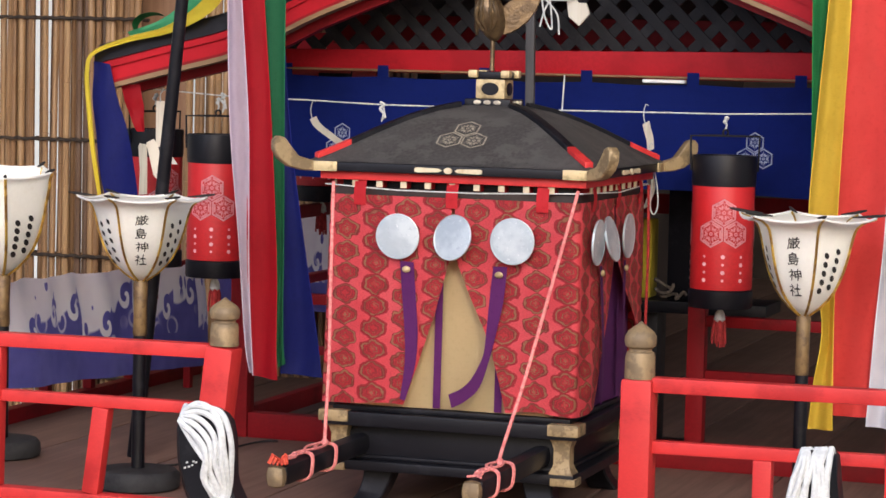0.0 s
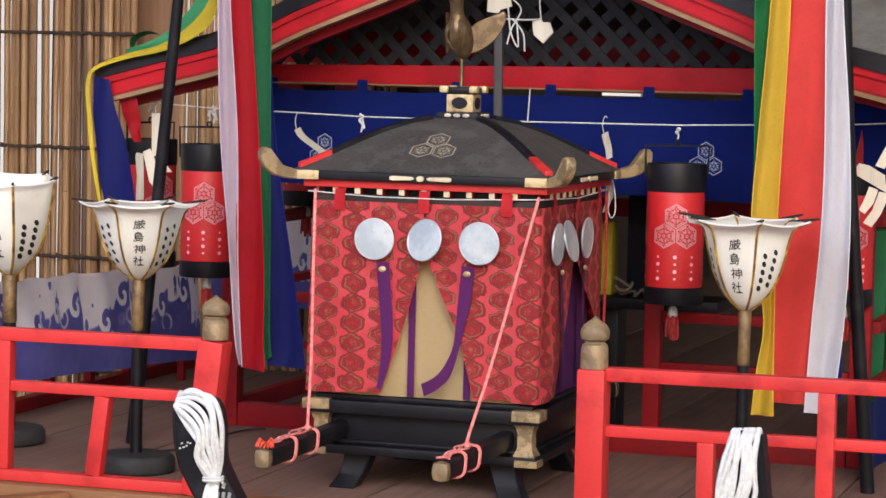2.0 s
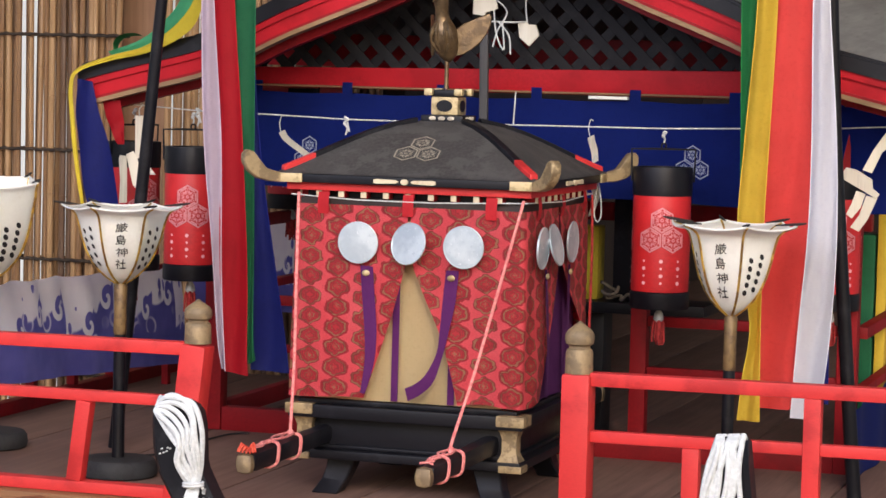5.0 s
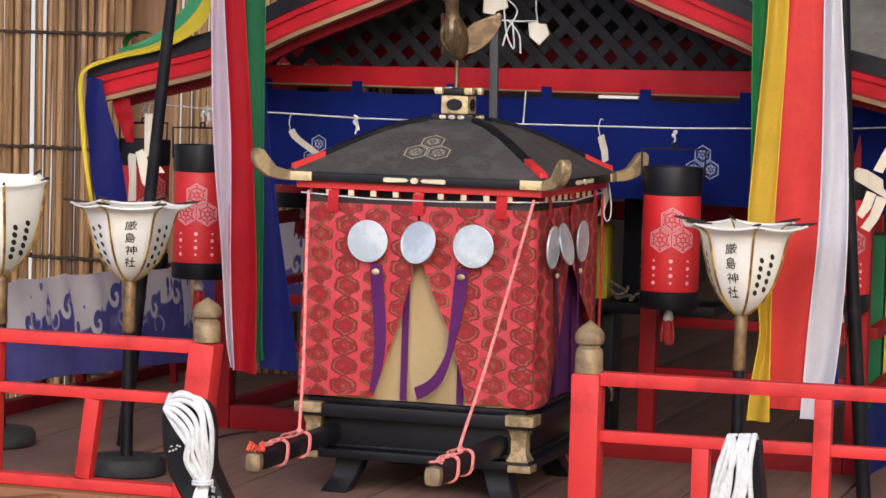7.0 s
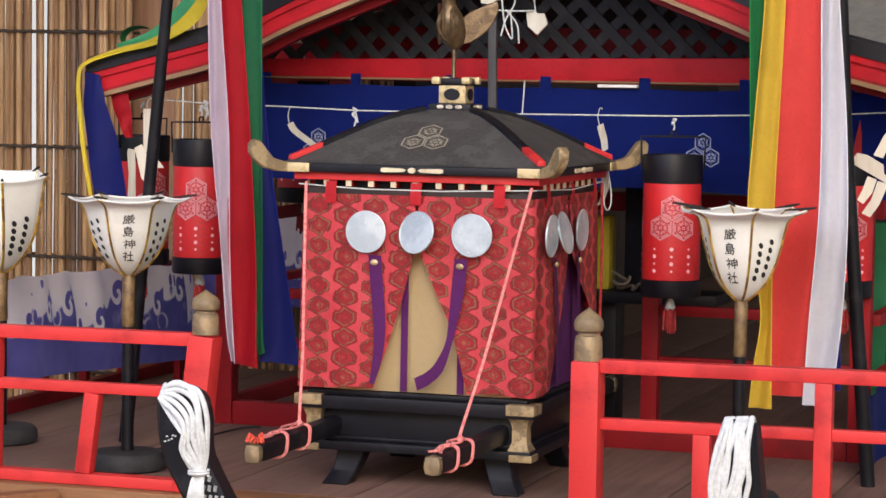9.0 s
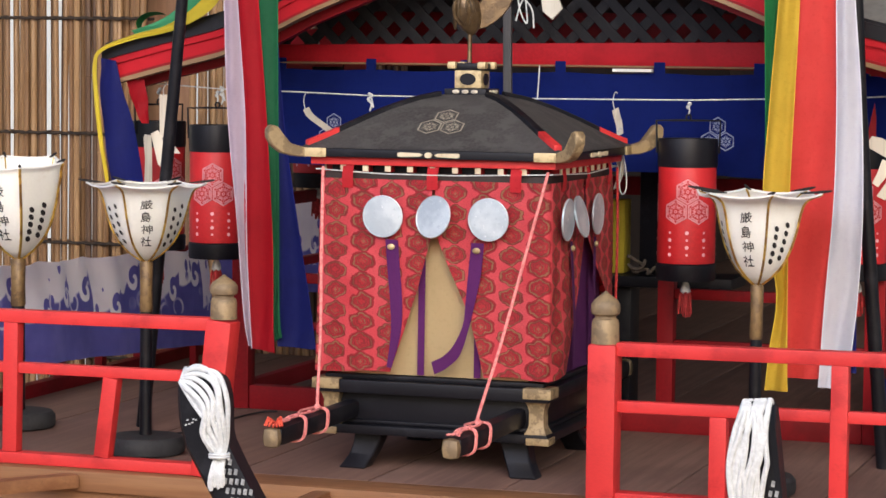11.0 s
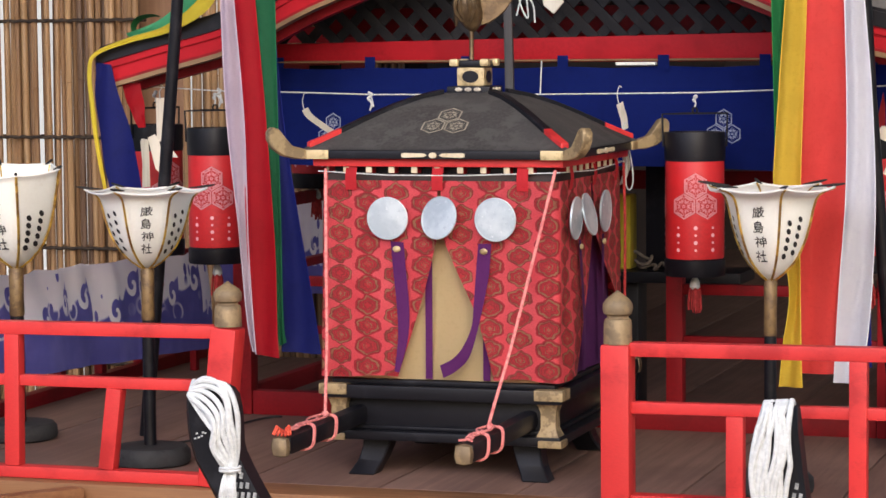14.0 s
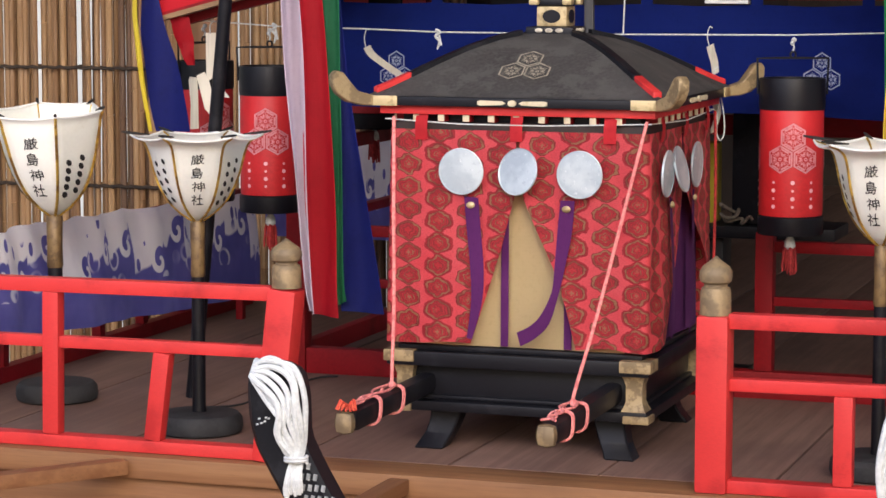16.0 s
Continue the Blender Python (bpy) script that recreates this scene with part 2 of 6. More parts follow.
def brocade():
    """Red cloth with columns of lobed medallions, dark red ringed with dull gold."""
    n = Nodes("red_medallion_brocade")
    u = n.sep(n.coords("UV"))
    pu, pv = 0.0565, 0.0388
    cu = n.m("DIVIDE", u[0], pu)
    col = n.m("FLOOR", cu)
    odd = n.m("MODULO", n.m("ABSOLUTE", col), 2.0)
    fu = n.m("SUBTRACT", n.m("SUBTRACT", cu, col), 0.5)
    cv = n.m("ADD", n.m("DIVIDE", u[1], pv), n.m("MULTIPLY", odd, 0.5))
    fv = n.m("SUBTRACT", n.m("SUBTRACT", cv, n.m("FLOOR", cv)), 0.5)
    warp = n.m("MULTIPLY", n.m("SUBTRACT", n.noise(n.coords("UV"), 55, 1), 0.5), 0.5)
    x, y = n.m("ADD", n.m("MULTIPLY", fu, pu / 0.0250), warp), n.m("ADD", n.m("MULTIPLY", fv, pv / 0.0182), n.m("MULTIPLY", warp, -0.8))
    r = n.m("SQRT", n.m("ADD", n.m("MULTIPLY", x, x), n.m("MULTIPLY", y, y)))
    a = n.m("ARCTAN2", y, x)
    lobes = n.m("SUBTRACT", n.m("MULTIPLY", n.m("COSINE", n.m("MULTIPLY", a, 4.0)), 0.045), n.m("MULTIPLY", n.m("COSINE", n.m("MULTIPLY", a, 6.0)), 0.050))
    rag = n.m("MULTIPLY", n.m("SUBTRACT", n.noise(n.coords("UV"), 220, 2), 0.5), 0.20)
    d = n.m("ADD", n.m("SUBTRACT", r, lobes), rag)
    ground = n.mix(n.step(n.noise(n.coords("UV"), 14, 3), 0.35, 0.7), (0.84, 0.082, 0.108), (0.90, 0.120, 0.146))
    deep, gold, dark = (0.46, 0.017, 0.030), (0.40, 0.195, 0.095), (0.25, 0.030, 0.026)

    def ring(at, half):
        return n.m("LESS_THAN", n.m("ABSOLUTE", n.m("SUBTRACT", d, at)), half)
    # every other row of medallions stands on a darker halo, so that they join into a chain
    out = n.m("LESS_THAN", d, n.m("SUBTRACT", 1.08, n.m("MULTIPLY", odd, 0.13)))
    worn = n.step(n.noise(n.coords("UV"), 34, 2), 0.40, 0.56)
    c = n.mix(out, ground, deep)
    c = n.mix(ring(0.80, 0.125), c, dark)
    c = n.mix(n.m("MULTIPLY", ring(0.80, n.m("ADD", 0.035, n.m("MULTIPLY", worn, 0.045))), n.m("ADD", 0.35, n.m("MULTIPLY", worn, 0.65))), c, gold)
    c = n.mix(n.m("LESS_THAN", d, 0.66), c, (0.60, 0.026, 0.040))
    c = n.mix(ring(0.55, 0.035), c, (0.34, 0.020, 0.028))
    c = n.mix(ring(0.34, 0.085), c, (0.36, 0.020, 0.028))
    c = n.mix(n.m("MULTIPLY", ring(0.345, 0.03), worn), c, gold)
    c = n.mix(n.m("MULTIPLY", n.m("LESS_THAN", d, 0.15), worn), c, gold)
    wv = n.m("SINE", n.m("MULTIPLY", u[1], 3000.0))
    c = n.mix(n.m("MULTIPLY", n.step(n.noise(n.scaled(n.coords("UV"), (1, 4, 1)), 260, 2), 0.45, 0.75), 0.42), c, (0.30, 0.018, 0.026))
    c = n.mix(n.m("MULTIPLY", n.step(n.noise(n.coords("UV"), 620, 2), 0.5, 0.72), 0.28), c, (0.95, 0.20, 0.22))
    n.bump(n.m("ADD", n.m("MULTIPLY", ring(0.80, 0.125), 1.6), n.m("MULTIPLY", wv, 0.25)), 0.45, 0.0010)
    return n.done(c, 0.68, 0.0, Sheen_Weight=0.03)


def vo_d(n, v, scale):
    t = n.t.nodes.new("ShaderNodeTexVoronoi")
    n.put(t.inputs["Vector"], v)
    t.inputs["Scale"].default_value = scale
    return t.outputs["Distance"]


def wave_cloth():
    """White cotton dyed with violet-blue surf: a solid foot, curling crests, drops above."""
    n = Nodes("wave_dyed_cotton")
    uv = n.coords("UV")
    u = n.sep(uv)
    nz = n.noise(uv, 9, 3)
    per = 0.118
    cu = n.m("DIVIDE", n.m("ADD", u[0], n.m("MULTIPLY", n.noise(uv, 5, 1), 0.075)), per)
    col = n.m("FLOOR", cu)
    fx = n.m("MULTIPLY", n.m("SUBTRACT", n.m("SUBTRACT", cu, col), 0.5), per)
    hop = n.m("MULTIPLY", n.m("SINE", n.m("MULTIPLY", col, 2.4)), 0.026)
    y = n.m("SUBTRACT", n.m("SUBTRACT", u[1], 0.127), hop)
    # solid foot with crests that lean over
    lean = n.m("SUBTRACT", cu, col)
    crest_h = n.m("MULTIPLY", n.m("POWER", lean, 1.8), 0.055)
    edge = n.m("ADD", n.m("ADD", crest_h, hop), n.m("MULTIPLY", n.m("SUBTRACT", nz, 0.5), 0.04))
    foot = n.step(n.m("SUBTRACT", n.m("ADD", 0.105, edge), u[1]), -0.003, 0.004)
    cx, cy = n.m("SUBTRACT", fx, 0.030), n.m("SUBTRACT", y, -0.002)
    r = n.m("SQRT", n.m("ADD", n.m("MULTIPLY", cx, cx), n.m("MULTIPLY", cy, cy)))
    a = n.m("ARCTAN2", cy, cx)
    sp = n.m("SINE", n.m("ADD", a, n.m("MULTIPLY", r, 190.0)))
    hook = n.m("MULTIPLY", n.step(sp, 0.15, 0.45), n.m("LESS_THAN", r, 0.029))
    curl = n.m("MULTIPLY", n.m("SUBTRACT", 1.0, n.step(sp, 0.0, 0.3)), n.m("LESS_THAN", r, 0.027))
    low = n.m("MULTIPLY", n.m("LESS_THAN", vo_d(n, uv, 11.0), 0.13), n.m("LESS_THAN", u[1], 0.06))
    body = n.m("MAXIMUM", n.m("MULTIPLY", n.m("MULTIPLY", foot, n.m("SUBTRACT", 1.0, hook)), n.m("SUBTRACT", 1.0, low)), curl)
    vo = n.t.nodes.new("ShaderNodeTexVoronoi")
    n.put(vo.inputs["Vector"], n.scaled(uv, (1, 0.6, 1)))
    vo.inputs["Scale"].default_value = 26
    drop = n.m("MULTIPLY", n.m("LESS_THAN", vo.outputs["Distance"], 0.2), n.m("LESS_THAN", u[1], 0.192))
    foam = vo_d(n, n.scaled(uv, (1, 1.25, 1)), 17.0)
    foam = n.m("MULTIPLY", n.m("MULTIPLY", n.step(foam, 0.30, 0.36), n.m("SUBTRACT", 1.0, n.step(foam, 0.42, 0.48))), n.step(n.noise(uv, 10, 1), 0.42, 0.56))
    body = n.m("MULTIPLY", body, n.m("SUBTRACT", 1.0, n.m("MULTIPLY", n.m("MULTIPLY", foam, n.m("GREATER_THAN", u[1], 0.07)), 0.8)))
    body = n.m("MAXIMUM", body, n.m("MULTIPLY", drop, n.step(n.noise(uv, 6, 1), 0.45, 0.5)))
    blue = n.mix(n.step(nz, 0.35, 0.7), (0.110, 0.105, 0.46), (0.19, 0.18, 0.58))
    white = n.mix(n.step(n.noise(uv, 7, 3), 0.4, 0.75), (0.93, 0.91, 0.94), (0.84, 0.80, 0.87))
    n.bump(n.noise(n.scaled(uv, (3, 1, 1)), 6, 3), 0.3, 0.004)
    dyed = n.mix(n.m("MULTIPLY", body, 0.93), white, blue)
    mat = n.done(dyed, 0.85, 0.0, Sheen_Weight=0.1)
    thin, blend = n.t.nodes.new("ShaderNodeBsdfTranslucent"), n.t.nodes.new("ShaderNodeMixShader")
    n.put(thin.inputs["Color"], dyed)
    blend.inputs[0].default_value = 0.4                # thin cotton lets daylight through
    n.t.links.new(n.bsdf.outputs[0], blend.inputs[1])
    n.t.links.new(thin.outputs[0], blend.inputs[2])
    n.t.links.new(blend.outputs[0], n.t.nodes["Material Output"].inputs["Surface"])
    return mat


def bamboo_mat():
    n = Nodes("dry_bamboo")
    o, rnd = n.coords(), n.random()
    z = n.sep(o)[2]
    v = n.xyz(n.m("MULTIPLY", rnd, 9.0), rnd, n.m("ADD", z, n.m("MULTIPLY", rnd, 5.0)))
    st, fine = n.noise(v, 5, 4), n.noise(n.scaled(o, (40, 40, 1)), 9, 3)
    c = n.mix(rnd, (0.20, 0.105, 0.050), (0.40, 0.245, 0.122))
    c = n.mix(n.m("MULTIPLY", n.step(st, 0.5, 0.72), 0.6), c, (0.17, 0.085, 0.038))
    c = n.mix(n.m("MULTIPLY", n.step(fine, 0.5, 0.8), 0.4), c, (0.62, 0.43, 0.23))
    c = n.mix(n.m("GREATER_THAN", n.m("FRACT", n.m("MULTIPLY", rnd, 7.3)), 0.80), c, (0.125, 0.070, 0.042))
    n.bump(fine, 0.2, 0.0008)
    return n.done(c, 0.42)


MIRROR, BROCADE, WAVE, BAMBOO = mirror_metal(), brocade(), wave_cloth(), bamboo_mat()
# emission on a plain board stands in for daylight between the canes
GLOW = Nodes("daylight_glow")
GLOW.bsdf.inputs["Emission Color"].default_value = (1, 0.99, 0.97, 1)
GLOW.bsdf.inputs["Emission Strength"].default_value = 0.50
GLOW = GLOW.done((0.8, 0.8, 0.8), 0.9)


# ---- mesh helpers ----
def thing(name, at, label, category, group="", kind=""):
    e = new(name)
    e.location = at
    e.empty_display_size = 0.03
    return tagged(e, label, category, group, kind)


def mesh_of(name, bm, mat, sharp=38):
    me = bpy.data.meshes.new(name)
    bmesh.ops.recalc_face_normals(bm, faces=bm.faces)
    bm.to_mesh(me)
    bm.free()
    me.materials.append(mat)
    me.polygons.foreach_set("use_smooth", [True] * len(me.polygons))
    me.set_sharp_from_angle(angle=radians(sharp))
    return me


def part(name, bm, mat, parent, label="", world=False, sharp=38):
    """One mesh under a thing or part; world: its points are given in the world, not from the thing's base."""
    if world:
        root = parent
        while root.parent:
            root = root.parent
        bmesh.ops.translate(bm, vec=-root.location, verts=bm.verts)
    ob = new(name, mesh_of(name, bm, mat, sharp))
    ob.parent = parent
    return tagged(ob, label)


def solo(name, bm, mat, at, label, category, group="", kind="", sharp=38):
    """A thing of one mesh, its points given in the world and its base at at."""
    bmesh.ops.translate(bm, vec=-Vector(at), verts=bm.verts)
    ob = new(name, mesh_of(name, bm, mat, sharp))
    ob.location = at
    return tagged(ob, label, category, group, kind)


def box(x0, x1, y0, y1, z0, z1, bevel=0.002, bm=None):
    own = bmesh.new()
    bmesh.ops.create_cube(own, size=1, matrix=Matrix.LocRotScale(((x0 + x1) / 2, (y0 + y1) / 2, (z0 + z1) / 2), None, (x1 - x0, y1 - y0, z1 - z0)))
    if bevel:
        bmesh.ops.bevel(own, geom=own.edges[:], offset=bevel, segments=2, affect="EDGES", profile=0.6)
    return merge(bm, own)


def merge(bm, other):
    if bm is None:
        return other
    me = bpy.data.meshes.new("scratch")
    other.to_mesh(me)
    other.free()
    bm.from_mesh(me)
    bpy.data.meshes.remove(me)
    return bm


def bar(a, b, w, h, bevel=0.002, bm=None, up=(0, 0, 1)):
    """A bar of width w and height h from a to b."""
    a, b = Vector(a), Vector(b)
    d = b - a
    own = box(-w / 2, w / 2, -h / 2, h / 2, 0, d.length, bevel)
    z = d.normalized()
    x = Vector(up).cross(z)
    x = x.normalized() if x.length > 1e-5 else Vector((1, 0, 0))
    m = Matrix((x, z.cross(x), z)).transposed().to_4x4()
    bmesh.ops.transform(own, matrix=Matrix.Translation(a) @ m, verts=own.verts)
    return merge(bm, own)


def tube(points, radius, n=8, bm=None, close=True):
    """A round tube along points; radius a number or one for each point."""
    pts = [Vector(p) for p in points]
    rad = radius if isinstance(radius, (list, tuple)) else [radius] * len(pts)
    bm = bm or bmesh.new()
    rings, side = [], None
    for i, p in enumerate(pts):
        d = (pts[min(i + 1, len(pts) - 1)] - pts[max(i - 1, 0)]).normalized()
        if side is None:
            side = d.orthogonal().normalized()
        side = (side - d * side.dot(d)).normalized()
        other = d.cross(side)
        rings.append([bm.verts.new(p + rad[i] * (math.cos(2 * math.pi * k / n) * side + math.sin(2 * math.pi * k / n) * other)) for k in range(n)])
    for a, b in zip(rings, rings[1:]):
        for k in range(n):
            bm.faces.new((a[k], a[(k + 1) % n], b[(k + 1) % n], b[k]))
    if close:
        bm.faces.new(rings[0]), bm.faces.new(rings[-1])
    return bm


def curve(points, steps=6):
    """A smooth line through points."""
    p = [Vector(q) for q in points]
    p = [2 * p[0] - p[1]] + p + [2 * p[-1] - p[-2]]
    out = []
    for i in range(1, len(p) - 2):
        for k in range(steps):
            t = k / steps
            a, b, c, d = p[i - 1], p[i], p[i + 1], p[i + 2]
            out.append(0.5 * (2 * b + (c - a) * t + (2 * a - 5 * b + 4 * c - d) * t * t + (3 * b - a - 3 * c + d) * t ** 3))
    return out + [p[-2]]


def lathe(profile, n=24, at=(0, 0, 0), bm=None, caps=True):
    """A turned shape from (radius, height) rows, round a vertical axis at at."""
    bm = bm or bmesh.new()
    rings = [[bm.verts.new((at[0] + r * math.cos(2 * math.pi * k / n), at[1] + r * math.sin(2 * math.pi * k / n), at[2] + z)) for k in range(n)] for r, z in profile]
    for a, b in zip(rings, rings[1:]):
        for k in range(n):
            bm.faces.new((a[k], a[(k + 1) % n], b[(k + 1) % n], b[k]))
    if caps:
        bm.faces.new(rings[0]), bm.faces.new(rings[-1])
    return bm


def sheet(f, nu, nv, thick=0.0012, size=(1, 1)):
    """A cloth or board from f(u, v), with thickness and with UVs in metres."""
    bm = bmesh.new()
    uv = bm.loops.layers.uv.new("UVMap")
    vs = [[bm.verts.new(f(i / nu, j / nv)) for j in range(nv + 1)] for i in range(nu + 1)]
    for i in range(nu):
        for j in range(nv):
            face = bm.faces.new((vs[i][j], vs[i + 1][j], vs[i + 1][j + 1], vs[i][j + 1]))
            for lp, (a, b) in zip(face.loops, ((i, j), (i + 1, j), (i + 1, j + 1), (i, j + 1))):
                lp[uv].uv = (a / nu * size[0], b / nv * size[1])
    if thick:
        bmesh.ops.solidify(bm, geom=bm.faces[:], thickness=thick)
    return bm


def band(left, right, steps=7, thick=0.0012, across=4, ripple=0.0, phase=0.0):
    """A ribbon between two edges given as point rows."""
    a, b = curve(left, steps), curve(right, steps)
    w, h = (a[0] - b[0]).length, sum((q - p).length for p, q in zip(a, a[1:]))
    def f(u, v):
        i = min(int(round(v * (len(a) - 1))), len(a) - 1)
        p = a[i].lerp(b[i], u)
        p.y += ripple * math.sin(6.0 * u + 5.0 * v + phase) + ripple * 0.6 * math.sin(13.0 * v + 3 * phase + 2 * u)
        return p
    return sheet(f, across, len(a) - 1, thick, (w, h))


def plate(outline, y0, y1, bm=None, bevel=0.0):
    """A flat shape given by (x, z) points, from y0 to y1."""
    own = bmesh.new()
    f = own.faces.new([own.verts.new((x, y0, z)) for x, z in outline])
    ex = bmesh.ops.extrude_face_region(own, geom=[f])
    bmesh.ops.translate(own, vec=(0, y1 - y0, 0), verts=[v for v in ex["geom"] if isinstance(v, bmesh.types.BMVert)])
    if bevel:
        bmesh.ops.bevel(own, geom=own.edges[:], offset=bevel, segments=1, affect="EDGES")
    return merge(bm, own)


def crest(size, place, solid=False):
    """The triple hexagon crest: three hexagons with a flower in each, laid by place(x, z, lift)."""
    bm = bmesh.new()
    R = size * 0.27

    def quad(pts, lift):
        bm.faces.new([bm.verts.new(place(x, z, lift)) for x, z in pts])
    for cx, cz in ((0, R * 0.98), (-R * 0.90, -R * 0.56), (R * 0.90, -R * 0.56)):
        def pol(r, a):
            return cx + r * math.sin(radians(a)), cz + r * math.cos(radians(a))
        for k in range(6):
            a, b = 60 * k, 60 * k + 60
            quad([pol(R, a), pol(R, b), pol(R * 0.86, b), pol(R * 0.86, a)], 0.0)
            if solid:
                quad([pol(R * 0.80, a + 5), pol(R * 0.80, b - 5), pol(R * 0.66, b - 6), pol(R * 0.66, a + 6)], 0.0)
            for s in (-1, 1):
                m = a + 30 + s * 11
                quad([pol(R * 0.20, m - s * 6), pol(R * 0.42, m + 11), pol(R * 0.60, m + s * 5), pol(R * 0.42, m - 11)], 0.0)
            quad([pol(R * 0.15, a), pol(R * 0.15, b), pol(R * 0.06, b), pol(R * 0.06, a)], 0.0)
            quad([pol(R * 0.26, a - 3), pol(R * 0.26, a + 3), pol(R * 0.70, a + 2), pol(R * 0.70, a - 2)], 0.0)
    bmesh.ops.solidify(bm, geom=bm.faces[:], thickness=0.0006)
    return bm


# ---- the setting ----
XC = 0.05                      # middle line of the cabin
YB = 0.20                      # front of the cabin roof
YP = 0.50                      # front posts of the cabin

solo("ground", sheet(lambda u, v: Vector((-60 + 120 * u, -60 + 120 * v, -0.82)), 12, 12, 0.0, (120, 120)), CONCRETE, (0, 0, -0.82), "pale grey concrete ground around the boat", "ground", kind="structure")
solo("backdrop", box(-6, -0.75, 3.4, 3.45, -0.8, 2.6, 0), GLOW, (-3.3, 3.4, -0.8), "glowing white board standing in for daylight behind the bamboo screen", "backdrop", kind="structure")
solo("wall_back", box(-1.46, -1.29, 1.52, 1.56, -0.82, 2.4, 0.003), PLY, (-1.37, 1.54, -0.82), "light brown plywood wall behind the cabin", "wall", kind="structure")
# added partition: keeps the glowing backdrop from showing through the cabin
solo("wall_inner", box(-0.80, -0.62, 1.563, 5.3, -0.82, 2.4, 0.003), INNER_SHADE, (-0.64, 2.6, -0.82), "added dark partition hiding the bright backdrop from the cabin", "wall", kind="structure")
# added end wall, its darkness painted for the unlit depth
solo("wall_rear", box(-0.70, 3.0, 5.302, 5.36, -0.82, 2.4, 0.003), INNER_SHADE, (1.1, 5.33, -0.82), "dark rear wall standing in for the unlit depth behind the cabin", "wall", kind="structure")
# added out of view: blocks the sky above so light comes from the front
solo("ceiling", box(-3.2, 3.2, -0.7, 5.4, 2.4, 2.46, 0.004), PLY, (0, 1, 2.4), "unseen boarded ceiling, added to keep skylight off the boat", "ceiling", kind="structure")

# bamboo screen
screen = thing("wall_bamboo", (-1.75, 1.42, -0.82), "bamboo cane screen tied with dark twine", "screen", kind="structure")


def cane_mesh(seed):
    rng = random.Random(seed)
    pts, rad, z = [], [], -0.4
    r0 = 0.0072 + 0.0022 * rng.random()
    pts.append(z), rad.append(r0)
    while z < 1.7:
        seg = 0.16 + 0.16 * rng.random()
        for dz, k in ((seg * 0.5, 1.0), (seg - 0.006, 1.0), (seg - 0.002, 1.14), (seg, 0.93), (seg + 0.004, 1.02)):
            pts.append(z + dz), rad.append(r0 * k)
        z += seg
    bx, by = rng.uniform(-0.004, 0.004), rng.uniform(-0.003, 0.003)
    rows = [(bx * math.sin(3 * q + seed), by * math.sin(2 * q), q + 0.82) for q in pts]
    return mesh_of("cane", tube(rows, rad, 8), BAMBOO)


CANES = [cane_mesh(k) for k in range(7)]
rng = random.Random(5)
SLITS = [-2.262, -2.151, -2.058, -1.915, -1.882, -1.803, -1.768, -1.722, -1.645, -1.556]     # daylight shows between the canes here
x = -2.35
while x < -1.385:
    gap = rng.random()
    if any(abs(x - q) < 0.0110 for q in SLITS):
        x += 0.003
        continue
    o = new("cane", CANES[rng.randrange(7)])
    o.parent = screen
    o.matrix_basis = pose(x + 1.75, rng.uniform(-0.006, 0.006), rng.uniform(-0.15, 0.0), 0, rng.uniform(-0.35, 0.35), rng.uniform(0, 360))
    x += 0.0172 + 0.0045 * gap + (0.004 if gap > 0.90 else 0)
x = -2.36
while x < -1.39:
    gap = rng.random()
    if any(abs(x - q) < 0.0114 for q in SLITS):
        x += 0.003
        continue
    o = new("cane", CANES[rng.randrange(7)])
    o.parent = screen
    o.matrix_basis = pose(x + 1.75, 0.031 + rng.uniform(-0.004, 0.004), rng.uniform(-0.15, 0.0), 0, rng.uniform(-0.25, 0.25), rng.uniform(0, 360))
    x += 0.0160 + 0.003 * gap 
for back in (0.0, 0.022):                              # the screen goes on past the plywood
    x = -1.278 + back * 0.4
    while x < -0.67:
        o = new("cane", CANES[rng.randrange(7)])
        o.parent = screen
        o.matrix_basis = pose(x + 1.75, 0.10 + back + rng.uniform(-0.004, 0.004), rng.uniform(-0.15, 0.0), 0, rng.uniform(-0.25, 0.25), rng.uniform(0, 360))
        x += 0.0175 + 0.003 * rng.random()
for z in (0.895, 0.585, 0.288, -0.02):
    b = bmesh.new()
    for s in (-1, 1):
        tube([(-2.36 + 0.012 * k, (1.402 if s < 0 else 1.466) + s * 0.003 * (k % 2), z + 0.0014 * math.sin(1.9 * k + s)) for k in range(83)], [0.0034 + 0.0016 * abs(math.sin(1.6 * k)) for k in range(83)], 6, b)
    part("twine", b, TIE, screen, "dark tarred twine", world=True)

# deck of the boat
floor = thing("floor", (0, 0.5, -0.03), "brown worn deck planks laid lengthways", "deck", kind="structure")
xs = [-1.29, -0.99, -0.70, -0.36, -0.085, 0.18, 0.47, 0.76, 1.05, 1.36, 1.66]
for a, b in zip(xs, xs[1:]):
    part("plank", box(a + 0.0022, b - 0.0022, -0.345, 1.5 if b < -0.6 else 5.29, -0.03, 0.0, 0.0018), DECK, floor, world=True)
solo("deck_edge_beam", box(-1.7, 1.7, -0.455, -0.347, -0.040, 0.0, 0.004), CEDAR, (0, -0.43, -0.062), "pale cedar beam along the deck's front edge", "beam", kind="structure")
solo("hull_front", box(-1.7, 1.7, -0.44, -0.40, -0.169, -0.0405, 0.004), CEDAR, (0, -0.38, -0.55), "cedar hull board under the deck", "hull", kind="structure")
solo("lower_deck", box(-1.7, 1.7, -1.9, -0.42, -0.20, -0.17, 0.004), CEDAR_Y, (0, -1.1, -0.20), "cedar lower deck at the bow", "deck", kind="structure")
